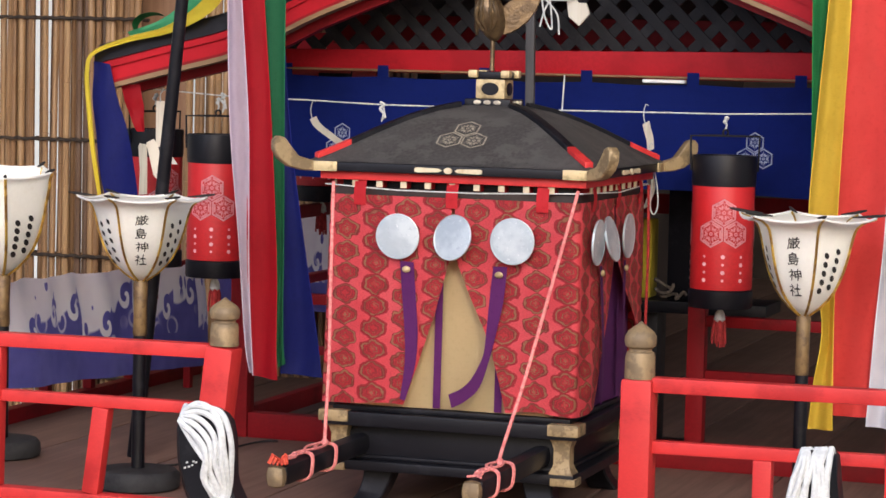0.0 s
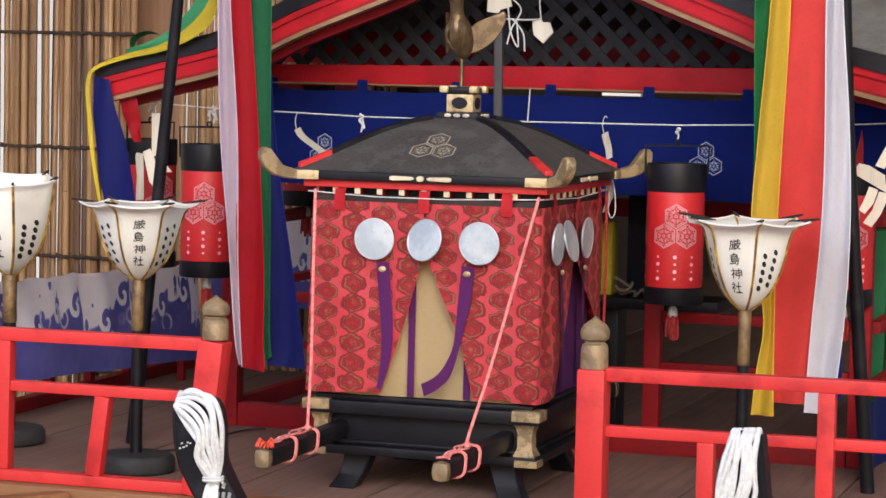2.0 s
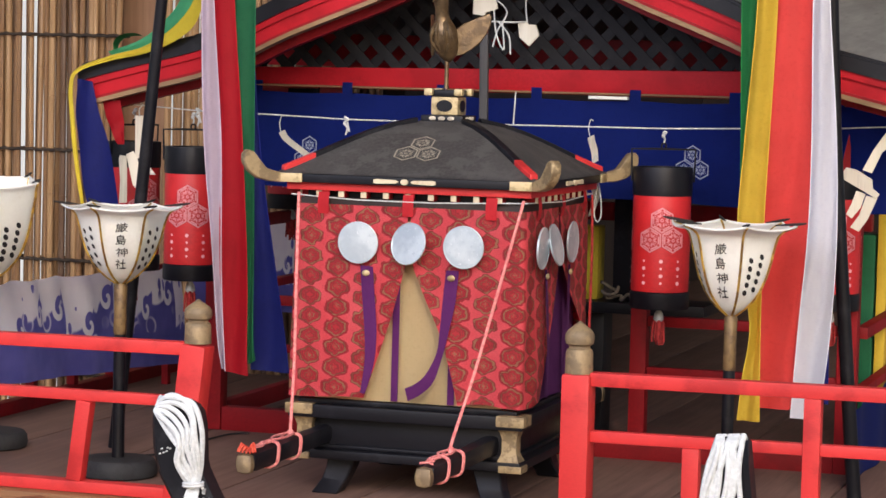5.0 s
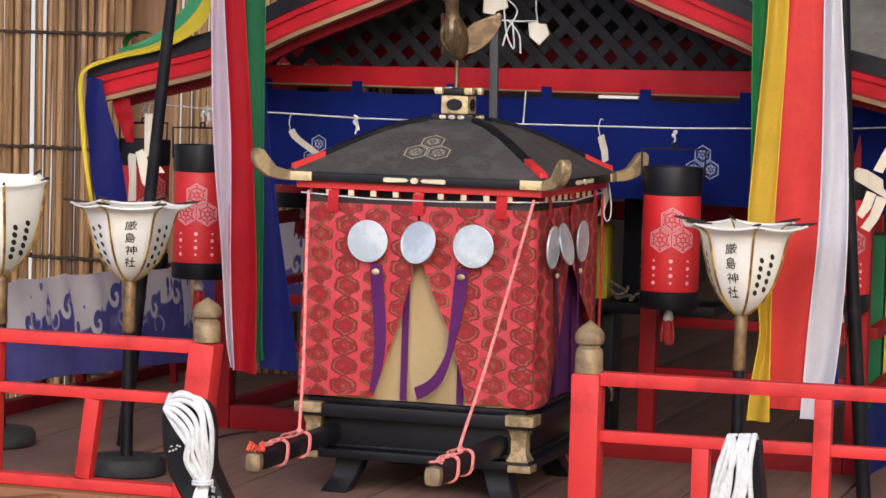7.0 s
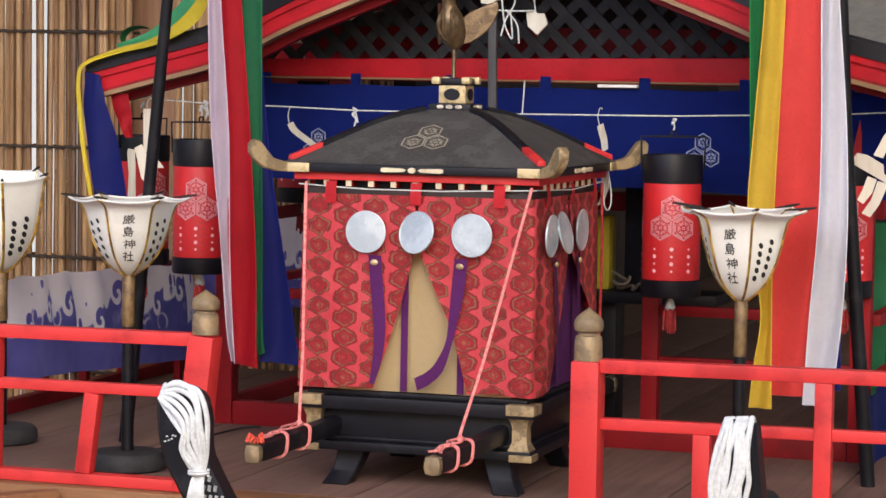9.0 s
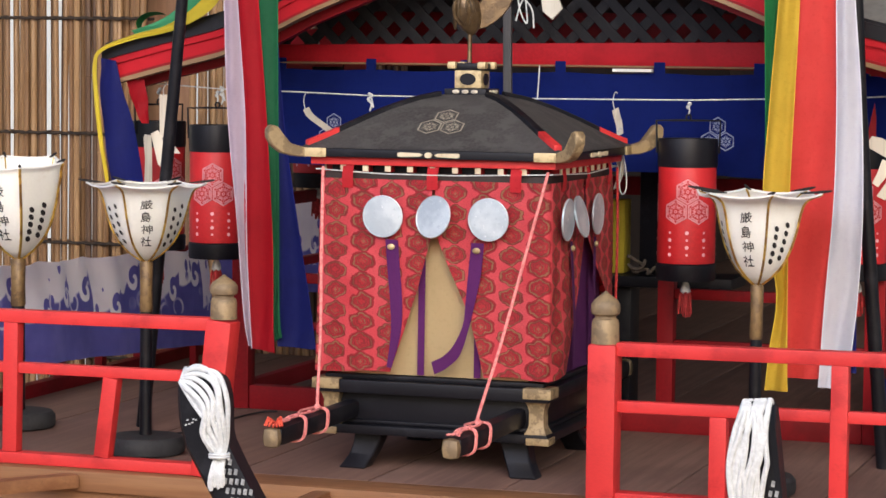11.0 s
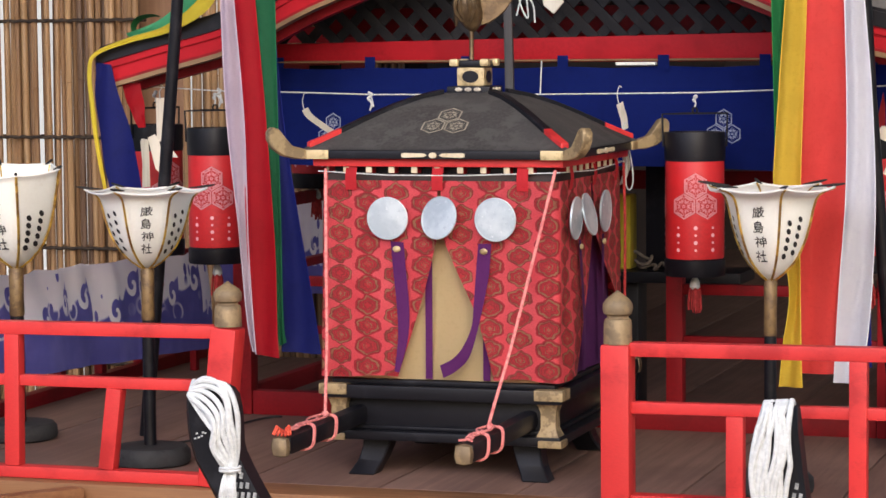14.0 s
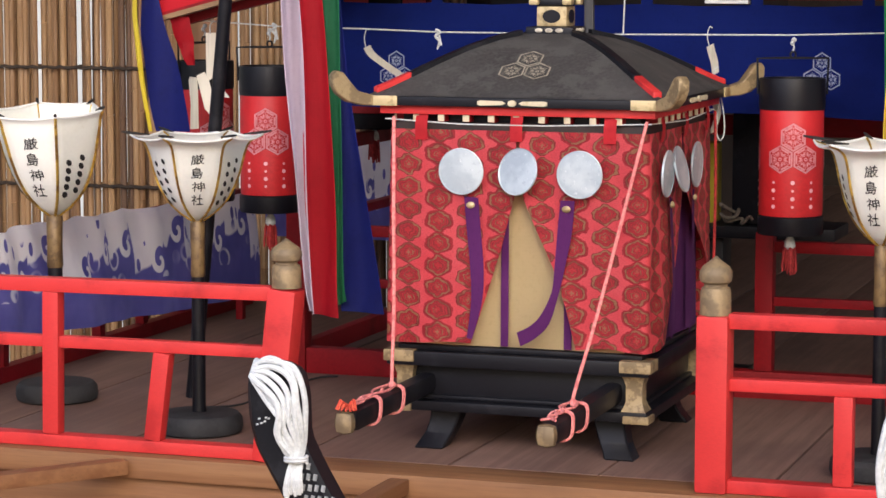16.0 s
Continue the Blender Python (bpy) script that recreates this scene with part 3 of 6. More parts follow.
solo("hull", box(-1.65, 1.65, -1.8, 1.5, -0.82, -0.202, 0.02), CEDAR, (0, 0, -0.82), "plain cedar hull resting on the ground", "hull", kind="structure")
for bx, fx in ((-0.643, -1.10), (-0.135, -0.135), (0.42, 0.50), (0.98, 1.30)):
    solo("bow_beam", bar((bx, -0.457, -0.018), (fx, -1.05 if bx != -0.135 else -1.8, -0.018), 0.036, 0.026, 0.004), CEDAR_Y, (bx, -0.8, -0.042), "squared cedar beam running out over the bow", "beam", "bow beams", "structure")


# ---- front railings ----
FIN = [(0.0, 0.0), (0.026, 0.0), (0.0262, 0.002), (0.0255, 0.038), (0.0235, 0.046), (0.0195, 0.0485), (0.0195, 0.0525), (0.0258, 0.057), (0.0275, 0.066), (0.0268, 0.075), (0.022, 0.083), (0.0125, 0.0905), (0.005, 0.0965), (0.002, 0.100), (0.0, 0.101)]


def railing(side):
    """The red railing on one side of the gangway; side -1 or 1."""
    s = side
    y = -0.412
    px = -0.355 if s < 0 else 0.391
    end = 1.22 * s
    lean = 0.11 if s < 0 else 0.0
    r = thing("railing", (px, y, 0), "red painted wooden railing with a " + ("leaning" if s < 0 else "straight") + " gilt-topped post", "railing", "front railings")
    top = 0.290
    if s < 0:
        p = bar((px - lean * top * 1.0, y, 0.0), (px, y, top + 0.010), 0.052, 0.052, 0.006, up=(0, 1, 0))
        zf = 0.302
    else:
        p = bar((px, y, 0.0), (px, y, top), 0.053, 0.053, 0.006, up=(0, 1, 0))
        zf = 0.290
    part("end_post", p, RED, r, world=True)
    part("finial", lathe([(q * 0.98, h * (0.84 if s < 0 else 0.95)) for q, h in FIN[1:-1]], 20, (px, y, zf)), FINIAL, r, "weathered gilt onion finial", world=True)
    ex = px + s * 0.024
    off = 0.0 if s > 0 else -0.012
    zt, zm, up_t, up_m = (0.291, 0.189, -0.004, -0.002) if s < 0 else (0.2815, 0.1775, 0.005, 0.006)
    part("top_rail", bar((ex, y, zt), (end, y, zt + up_t), 0.030, 0.025, 0.003), RED, r, world=True)
    part("middle_rail", bar((ex + off, y + 0.002, zm), (end, y + 0.002, zm + up_m), 0.022, 0.021, 0.003), RED, r, world=True)
    part("bottom_rail", bar((ex + 2 * off, y + 0.001, 0.012), (end, y + 0.001, 0.012), 0.036, 0.022, 0.003), RED, r, world=True)
    for k, (x0, full) in enumerate(((0.595, False), (0.800 if s < 0 else 0.81, True), (1.02, False), (1.19, True))):
        xa = x0 * s + (0.008 if s > 0 else 0)
        f = (abs(xa) - abs(ex)) / (abs(end) - abs(ex))
        z1 = (zt + up_t * f - 0.0122) if full else (zm + up_m * f - 0.0102)
        dx = lean * z1 * (1.0 if not full else 0.12)
        part("baluster", bar((xa - dx * 0.5, y - 0.001, 0.0235), (xa + dx * 0.5, y - 0.001, z1), 0.031, 0.027, 0.003, up=(0, 1, 0)), RED, r, world=True)
    return r


railing(-1)
railing(1)


# ---- the palanquin ----
mik = thing("palanquin", (0, 0, 0), "portable shrine with grey pyramid roof, red brocade curtains and black stand", "palanquin")


def turned(bm_maker, k):
    b = bm_maker()
    bmesh.ops.rotate(b, cent=(0, 0, 0), matrix=Matrix.Rotation(k * math.pi / 2, 3, "Z"), verts=b.verts)
    return b


# stand
stand = part("stand", box(-0.205, 0.205, -0.205, 0.205, 0.088, 0.152, 0.003), BLACK, mik, "black lacquered stand with gilt corner fittings")
part("top_frame", box(-0.238, 0.238, -0.238, 0.238, 0.150, 0.176, 0.004), BLACK, stand)
part("inner_step", box(-0.222, 0.222, -0.222, 0.222, 0.1765, 0.186, 0.003), BLACK, stand)
part("bottom_frame", box(-0.234, 0.234, -0.234, 0.234, 0.070, 0.088, 0.004), BLACK, stand)
part("bead", box(-0.214, 0.214, -0.214, 0.214, 0.0885, 0.096, 0.003), BLACK, stand)
for k in range(4):
    def cap_top():
        return box(0.186, 0.242, -0.242, -0.186, 0.157, 0.1775, 0.002)
    def cap_low():
        return box(0.192, 0.238, -0.238, -0.192, 0.0685, 0.082, 0.002)
    def pillar():
        b = lathe([(0.032, -0.0065), (0.030, 0.0), (0.025, 0.007), (0.0205, 0.016), (0.0205, 0.044), (0.025, 0.055), (0.031, 0.063), (0.034, 0.068)], 4, (0, 0, 0))
        bmesh.ops.rotate(b, cent=(0, 0, 0), matrix=Matrix.Rotation(math.pi / 4, 3, "Z"), verts=b.verts)
        bmesh.ops.translate(b, vec=(0.2085, -0.2085, 0.089), verts=b.verts)
        return b
    part("corner_cap", turned(cap_top, k), GOLD, stand, "worn gilt corner cap")
    part("corner_pillar", turned(pillar, k), GOLD, stand, "waisted gilt corner pillar", sharp=50)
    part("corner_foot", turned(cap_low, k), GOLD, stand, "worn gilt corner foot")

    side, front = ((1, -1), (1, 1), (-1, 1), (-1, -1))[k]

    def leg():
        b = bmesh.new()
        rows = [(0.148, 0.072, 0.048), (0.152, 0.050, 0.044), (0.159, 0.028, 0.042), (0.169, 0.010, 0.043), (0.174, 0.0, 0.046)]
        rings = []
        for d, z, w in rows:
            rings.append([b.verts.new((side * d + 0.008 + sx * w / 2 * 1.2, front * (d + 0.024) + sy * w / 2, z)) for sx, sy in ((-1, -1), (1, -1), (1, 1), (-1, 1))])
        for p, q in zip(rings, rings[1:]):
            for i in range(4):
                b.faces.new((p[i], p[(i + 1) % 4], q[(i + 1) % 4], q[i]))
        b.faces.new(rings[0]), b.faces.new(rings[-1])
        bmesh.ops.bevel(b, geom=b.edges[:], offset=0.003, segments=1, affect="EDGES")
        return b
    part("leg", leg(), BLACK, stand)

# carrying poles
for s in (-1, 1):
    xp = 0.170 * s - 0.003
    pole = part("carrying_pole", bar((xp, -0.600, 0.113), (xp, 0.60, 0.122), 0.032, 0.036, 0.012, up=(0, 0, 1)), BLACK, mik, "black lacquered carrying pole")
    part("pole_end", bar((xp, -0.622, 0.1128), (xp, -0.601, 0.113), 0.0335, 0.0375, 0.0135), FINIAL, pole, "worn gilt pole end")
    part("pole_end", bar((xp, 0.601, 0.122), (xp, 0.622, 0.1222), 0.0335, 0.0375, 0.0135), FINIAL, pole, "worn gilt pole end")

# inner body and its tapes
body = part("inner_body", box(-0.205, 0.205, -0.205, 0.205, 0.187, 0.580, 0.004), BEIGE, mik, "straw-coloured inner hanging")
for k in range(4):
    def skirt():
        return sheet(lambda u, v: Vector((-0.19 + 0.38 * u, -0.214 - 0.003 * math.sin(9 * u) - 0.004 * (1 - v), 0.188 + 0.36 * v)), 16, 6, 0.001, (0.38, 0.36))
    part("inner_hanging", turned(skirt, k), PURPLE if k == 1 else BEIGE, body, "purple inner hanging" if k == 1 else "")
    for tx in (-0.024, 0.090):
        def tape():
            return sheet(lambda u, v: Vector((tx - 0.007 + 0.014 * u, -0.221 - 0.004 * (1 - v), 0.190 + 0.35 * v)), 1, 6, 0.001, (0.014, 0.36))
        part("purple_stripe", turned(tape, k), PURPLE, body, "purple edging tape")


# dark band put where shade fills the gap above the curtains
part("eave_shade_band", box(-0.2245, 0.2245, -0.2245, 0.2245, 0.552, 0.578, 0.002), INNER_SHADE, mik, "dark band standing in for shade under the eaves")


# outer curtains: each one goes round a corner, from slit to slit
def curtain(open_side=False, short=0.0):
    ztop, zbot, h = 0.566, 0.1935, 0.234

    def edge0(z):
        return float(np.interp(z, [0.19, 0.26, 0.335, 0.40, 0.458, 0.57], [0.206, 0.190, 0.140, 0.060, 0.012, 0.003] if open_side else [0.112, 0.094, 0.068, 0.036, 0.010, 0.003]))

    def edge1(z):
        return float(np.interp(z, [0.19, 0.28, 0.354, 0.458, 0.57], [-0.082 - short, -0.052 - 0.6 * short, -0.028 - 0.3 * short, -0.002, -0.001]))

    def f(u, v):
        z = ztop + (zbot - ztop) * v
        flare = h + 0.007 * v
        a, b = edge0(z), edge1(z)
        rc = 0.012
        l0, l1 = flare - rc - a, (flare - rc) + b
        arc = rc * math.pi / 2
        s = u * (l0 + arc + l1)
        bulge = 0.005 * math.sin(7 * u + 2) * v + 0.0022 * math.sin(26 * u + 3 * v) * v * (1 - 0.4 * v) + 0.003 * math.sin(17 * u + 1.3) * v
        if s < l0:
            p = Vector((a + s, -flare - bulge, z))
        elif s < l0 + arc:
            t = (s - l0) / rc
            p = Vector((flare - rc + (rc + bulge) * math.sin(t), -(flare - rc) - (rc + bulge) * math.cos(t), z))
        else:
            p = Vector((flare + bulge, -(flare - rc) + (s - l0 - arc), z))
        p.z += 0.003 * math.sin(9 * u) * v
        return p
    bm = bmesh.new()
    uv = bm.loops.layers.uv.new("UVMap")
    nu, nv = 46, 16
    pts = [[f(i / nu, j / nv) for j in range(nv + 1)] for i in range(nu + 1)]
    vs = [[bm.verts.new(p) for p in row] for row in pts]

    def length(p):
        return p.x if p.y < -0.2345 or p.x < 0.222 else h + (p.y + h)
    for i in range(nu):
        for j in range(nv):
            face = bm.faces.new((vs[i][j], vs[i + 1][j], vs[i + 1][j + 1], vs[i][j + 1]))
            for lp, (a, b) in zip(face.loops, ((i, j), (i + 1, j), (i + 1, j + 1), (i, j + 1))):
                q = pts[a][b]
                lp[uv].uv = (length(q) + 0.0395, q.z)
    bmesh.ops.solidify(bm, geom=bm.faces[:], thickness=-0.0015)
    return bm


def disc(r, squash):
    b = lathe([(0.001, -0.002), (r - 0.001, -0.002), (r, -0.001), (r, 0.002), (r - 0.0015, 0.0026), (r - 0.0025, 0.0018), (0.001, 0.0024)], 40)
    bmesh.ops.rotate(b, cent=(0, 0, 0), matrix=Matrix.Rotation(math.pi / 2, 3, "X"), verts=b.verts)
    if squash:
        bmesh.ops.rotate(b, cent=(0, 0, 0), matrix=Matrix.Rotation(radians(squash), 3, "Z"), verts=b.verts)
    return b


for k in range(4):
    slip = -0.045 if k == 1 else 0.0
    part("curtain", turned(lambda: curtain(k == 1, 0.055 if k == 0 else 0.0), k), BROCADE, mik, "red brocade curtain with medallion pattern", sharp=60)
    for x0 in (-0.172, 0.0, 0.166):
        def tab():
            return sheet(lambda u, v: Vector((x0 - 0.011 + 0.022 * u + 0.002 * v, -0.2395 - 0.004 * math.sin(3.1 * v), 0.548 + 0.045 * v)), 2, 6, 0.001, (0.022, 0.045))
        part("hanging_loop", turned(tab, k), REDTAB, mik, "plain red cloth loop")
    for x0, z0, r, sq, tilt in ((-0.095, 0.4955, 0.0405, 0, 2), (0.009, 0.498, 0.0410, -20, -13), (0.117, 0.4955, 0.0410, -3, 1)):
        def mir():
            b = disc(r, sq if k != 1 else 0)
            bmesh.ops.rotate(b, cent=(0, 0, 0), matrix=Matrix.Rotation(radians(tilt), 3, "X"), verts=b.verts)
            bmesh.ops.translate(b, vec=(x0 + ((-0.081, -0.112, -0.076)[1 if abs(x0) < 0.02 else 0 if x0 < 0 else 2] if k == 1 else 0), -0.252 - (0.006 if sq < -10 else 0), z0), verts=b.verts)
            return b
        part("mirror_disc", turned(mir, k), MIRROR, mik, "round tarnished silver mirror")

    def strap_a():
        c = [(-0.079, 0.452), (-0.074, 0.40), (-0.067, 0.33), (-0.067, 0.27), (-0.079, 0.206)]
        w = (0.0125, 0.0125, 0.012, 0.0095, 0.0045)
        return band([(p - w[i], -0.2455 - 0.008 * i / 4, q) for i, (p, q) in enumerate(c)], [(p + w[i], -0.2435 - 0.008 * i / 4, q - 0.002) for i, (p, q) in enumerate(c)], 5, 0.001, 2)

    def strap_b():
        c = [(0.094, 0.450), (0.089, 0.39), (0.082, 0.335), (0.075, 0.29), (0.058, 0.245), (0.036, 0.222), (0.012, 0.209)]
        w = [(0.0125, 0.0), (0.0125, 0.0), (0.009, 0), (0.006, 0.002), (0.007, 0.008), (0.004, 0.011), (0.003, 0.012)]
        ys = [-0.2455, -0.247, -0.250, -0.254, -0.257, -0.259, -0.26]
        return band([(p - a, y, q + b) for (p, q), (a, b), y in zip(c, w, ys)], [(p + a, y + 0.002, q - b) for (p, q), (a, b), y in zip(c, w, ys)], 5, 0.001, 2)
    for maker, bx, bz in ((strap_a, -0.079, 0.4375), (strap_b, 0.0925, 0.4355)):
        def moved(fn):
            q = fn()
            bmesh.ops.translate(q, vec=(slip, 0, 0), verts=q.verts)
            return q
        st = part("purple_strap", turned(lambda: moved(maker), k), PURPLE, mik, "purple cloth strap with a gilt stud")

        def stud():
            b = bmesh.new()
            bmesh.ops.create_uvsphere(b, u_segments=10, v_segments=6, radius=1, matrix=Matrix.LocRotScale((bx + slip, -0.248, bz), None, (0.008, 0.004, 0.006)))
            return b
        part("stud", turned(stud, k), GOLD_PALE, st, "gilt stud")

# curtain wire, eaves, rafters
part("curtain_wire", tube([(-0.238, -0.238, 0.583), (-0.1, -0.2425, 0.5765), (0.05, -0.2425, 0.5765), (0.238, -0.238, 0.583), (0.2425, 0.0, 0.5765), (0.238, 0.238, 0.583), (0, 0.2425, 0.578), (-0.238, 0.238, 0.583), (-0.2425, 0, 0.577), (-0.238, -0.238, 0.583)], 0.0012, 6), CORD_WHITE, mik, "thin white wire under the eaves")
part("eave_soffit", box(-0.214, 0.214, -0.214, 0.214, 0.5785, 0.592, 0.002), BLACK, mik)
eave = part("eave_board", box(-0.246, 0.246, -0.246, 0.246, 0.5925, 0.607, 0.002), RED, mik, "thin red eave board")
for k in range(4):
    for i in range(9):
        x0 = -0.1812 + 0.0453 * i
        def raf():
            return box(x0 - 0.0062, x0 + 0.0062, -0.236, -0.2142, 0.5795, 0.5922, 0.001)
        def raf_end():
            return box(x0 - 0.0058, x0 + 0.0058, -0.2405, -0.2362, 0.5805, 0.5923, 0.001)
        rf = part("rafter", turned(raf, k), RED_DARK, eave)
        part("rafter_end", turned(raf_end, k), IVORY, rf, "ivory painted rafter end")


# roof
def roof_z(h):
    return float(np.interp(h, [0.045, 0.09, 0.13, 0.17, 0.21, 0.24, 0.264], [0.7275, 0.7150, 0.6975, 0.6760, 0.6525, 0.6360, 0.6245]))


def slope():
    return sheet(lambda u, v: Vector(((2 * u - 1) * (0.264 - 0.219 * v), -(0.264 - 0.219 * v), roof_z(0.264 - 0.219 * v) + 0.003 * math.sin(math.pi * v))), 12, 10, 0.004, (0.5, 0.25))


roof = part("roof", box(-0.2625, 0.2625, -0.2625, 0.2625, 0.6075, 0.6235, 0.002), BLACK, mik, "black roof edge with gilt corner plates")
for k in range(4):
    part("roof_slope", turned(slope, k), GREYCLOTH, roof, "roof slope covered in coarse grey cloth")

    def crest_on():
        def place(x, z, lift):
            h = 0.182 - z * 0.90
            return Vector((x + 0.001, -h, roof_z(h) + 0.0062 + lift))
        return crest(0.094, place)
    if k % 2 == 0:
        part("crest", turned(crest_on, k), CREST_PALE, roof, "pale triple hexagon flower crest")

    def hip(h0, h1, w, up):
        b = bmesh.new()
        n = 8
        rings = []
        for i in range(n + 1):
            h = h0 + (h1 - h0) * i / n
            z = roof_z(min(h, 0.264))
            q = w * 0.7071
            rings.append([b.verts.new(p) for p in ((h - q, -h - q, z - 0.002), (h - q, -h - q, z + up), (h + q, -h + q, z + up), (h + q, -h + q, z - 0.002))])
        for p, q in zip(rings, rings[1:]):
            for i in range(4):
                b.faces.new((p[i], p[(i + 1) % 4], q[(i + 1) % 4], q[i]))
        b.faces.new(rings[0]), b.faces.new(rings[-1])
        bmesh.ops.bevel(b, geom=b.edges[:], offset=0.0012, segments=1, affect="EDGES")
        return b
    part("hip_ridge", turned(lambda: hip(0.050, 0.205, 0.0085, 0.008), k), BLACK, roof, "black ridge along the hip")
    part("hip_end", turned(lambda: hip(0.2055, 0.252, 0.0082, 0.0085), k), RED, roof, "red painted ridge end")

    def horn():
        ol = [(0.235, 0.6225), (0.262, 0.6235), (0.288, 0.633), (0.300, 0.651), (0.3085, 0.665), (0.318, 0.6685), (0.3245, 0.660), (0.324, 0.644), (0.317, 0.628), (0.302, 0.614), (0.282, 0.6075), (0.262, 0.6065), (0.248, 0.609)]
        b = plate([((d - 0.235) * 1.30 + 0.325, z) for d, z in ol], -0.010, 0.010, bevel=0.002)
        bmesh.ops.rotate(b, cent=(0, 0, 0), matrix=Matrix.Rotation(-math.pi / 4, 3, "Z"), verts=b.verts)
        return b
    part("corner_horn", turned(horn, k), GOLD, roof, "upswept gilt corner horn")
    for s in (-1, 1):
        def plate_():
            return box(min(s * 0.208, s * 0.2655), max(s * 0.208, s * 0.2655), -0.2655, -0.262, 0.607, 0.6245, 0.001)
        part("corner_plate", turned(plate_, k), GOLD_PALE, roof, "pale gilt corner plate")

    def fitting():
        b = plate([(-0.062, 0.612), (-0.056, 0.6105), (-0.018, 0.612), (-0.012, 0.615), (-0.018, 0.6185), (-0.056, 0.6195), (-0.062, 0.618)], -0.2655, -0.262)
        plate([(0.062, 0.612), (0.056, 0.6105), (0.018, 0.612), (0.012, 0.615), (0.018, 0.6185), (0.056, 0.6195), (0.062, 0.618)], -0.2655, -0.262, b)
        return plate([(math.cos(t) * 0.0075, 0.615 + math.sin(t) * 0.0055) for t in np.linspace(0, 2 * math.pi, 12, endpoint=False)], -0.267, -0.262, b)
    part("edge_fitting", turned(fitting, k), IVORY, roof, "pale scrolled fitting on the roof edge")

top = part("roof_base", box(-0.044, 0.044, -0.044, 0.044, 0.716, 0.7395, 0.003), BLACK, mik, "black block under the roof ornament")
for k in range(4):
    for x0 in (-0.019, 0.0, 0.019):
        def st3():
            b = bmesh.new()
            bmesh.ops.create_uvsphere(b, u_segments=10, v_segments=6, radius=1, matrix=Matrix.LocRotScale((x0, -0.0445, 0.7335), None, (0.0075, 0.003, 0.0042)))
            return b
        part("stud", turned(st3, k), CREST_PALE, top, "pale stud")
orn = part("roof_ornament", box(-0.028, 0.028, -0.028, 0.028, 0.740, 0.776, 0.003), GOLD_PALE, mik, "gilt box ornament with dark ovals")
for k in range(4):
    part("oval", turned(lambda: plate([(math.cos(t) * 0.0165, 0.758 + math.sin(t) * 0.0118) for t in np.linspace(0, 2 * math.pi, 20, endpoint=False)], -0.0295, -0.0278), k), BLACK, orn)
cap = part("ornament_cap", box(-0.031, 0.031, -0.031, 0.031, 0.7765, 0.790, 0.004), BLACK, mik, "black cap with gilt corners")
for k in range(4):
    part("cap_corner", turned(lambda: box(0.022, 0.040, -0.040, -0.022, 0.778, 0.7925, 0.004), k), GOLD_PALE, cap, "gilt corner")
part("bird_stem", lathe([(0.0055, 0.791), (0.0045, 0.80), (0.0045, 0.852)], 10, (-0.006, 0, 0)), BRONZE, mik, "thin gilt stem")


def bird():
    b = bmesh.new()
    bx = -0.010
    profile = ((0.006, 0.004, 0.846, 0.004), (0.006, 0.003, 0.850, 0.010), (0.006, 0.0, 0.858, 0.0165), (0.004, 0.0, 0.868, 0.022), (0.002, -0.002, 0.880, 0.0258), (0.0, -0.005, 0.892, 0.0270),
               (-0.001, -0.009, 0.903, 0.0262), (-0.002, -0.012, 0.914, 0.0222), (-0.002, -0.015, 0.926, 0.0165), (-0.003, -0.018, 0.938, 0.0132), (-0.003, -0.020, 0.950, 0.0130), (-0.003, -0.022, 0.958, 0.0142),
               (-0.003, -0.025, 0.970, 0.0140), (-0.004, -0.027, 0.980, 0.0115), (-0.004, -0.028, 0.987, 0.004))
    body_rows = [((bx + x, y, z), r) for x, y, z, r in profile]
    for side in (-1, 1):                                # feather folds down the breast
        for q in (0.35, 0.8):
            tube(curve([(bx + side * 0.006, -0.024, 0.930), (bx + side * 0.014 * q * 1.6, -0.033, 0.905), (bx + side * 0.016 * q * 1.5, -0.029, 0.885), (bx + side * 0.010 * q, -0.020, 0.864)], 4), [0.002] + [0.0042] * 10 + [0.003, 0.002], 6, b)
    tube([p for p, r in body_rows], [r for p, r in body_rows], 24, b)
    tube([(bx - 0.006, -0.036, 0.972), (bx - 0.008, -0.052, 0.968), (bx - 0.009, -0.058, 0.962)], [0.006, 0.003, 0.0008], 8, b)
    wing = [(0.014, 0.880), (0.014, 0.902), (0.020, 0.912), (0.034, 0.921), (0.056, 0.931), (0.076, 0.940), (0.086, 0.942), (0.090, 0.936), (0.088, 0.920), (0.081, 0.902), (0.068, 0.884), (0.052, 0.870), (0.036, 0.861), (0.020, 0.858)]
    w = plate(wing, -0.0035, 0.0035, bevel=0.0015)
    bmesh.ops.transform(w, matrix=Matrix.Translation((bx, 0.004, 0)) @ Matrix.Rotation(radians(12), 4, "Z"), verts=w.verts)
    merge(b, w)
    w = plate([(-x, z) for x, z in wing], -0.0035, 0.0035, bevel=0.0015)
    bmesh.ops.transform(w, matrix=Matrix.Translation((bx - 0.022, -0.012, -0.002)) @ Matrix.Rotation(radians(-70), 4, "Z"), verts=w.verts)
    merge(b, w)
    for i in range(5):
        a = (i - 2) * 0.2
        tube([(bx, 0.02, 0.872), (bx + 0.01 * math.sin(a), 0.05, 0.880), (bx + 0.03 * math.sin(a), 0.085, 0.893)], [0.010, 0.008, 0.003], 6, b)
    for v in b.verts:
        v.co += 0.0012 * noise.noise_vector(v.co * 160) + 0.0018 * noise.noise_vector(v.co * 62)
    return b


part("bird_figure", bird(), BRONZE, mik, "gilt bronze bird with raised wings")

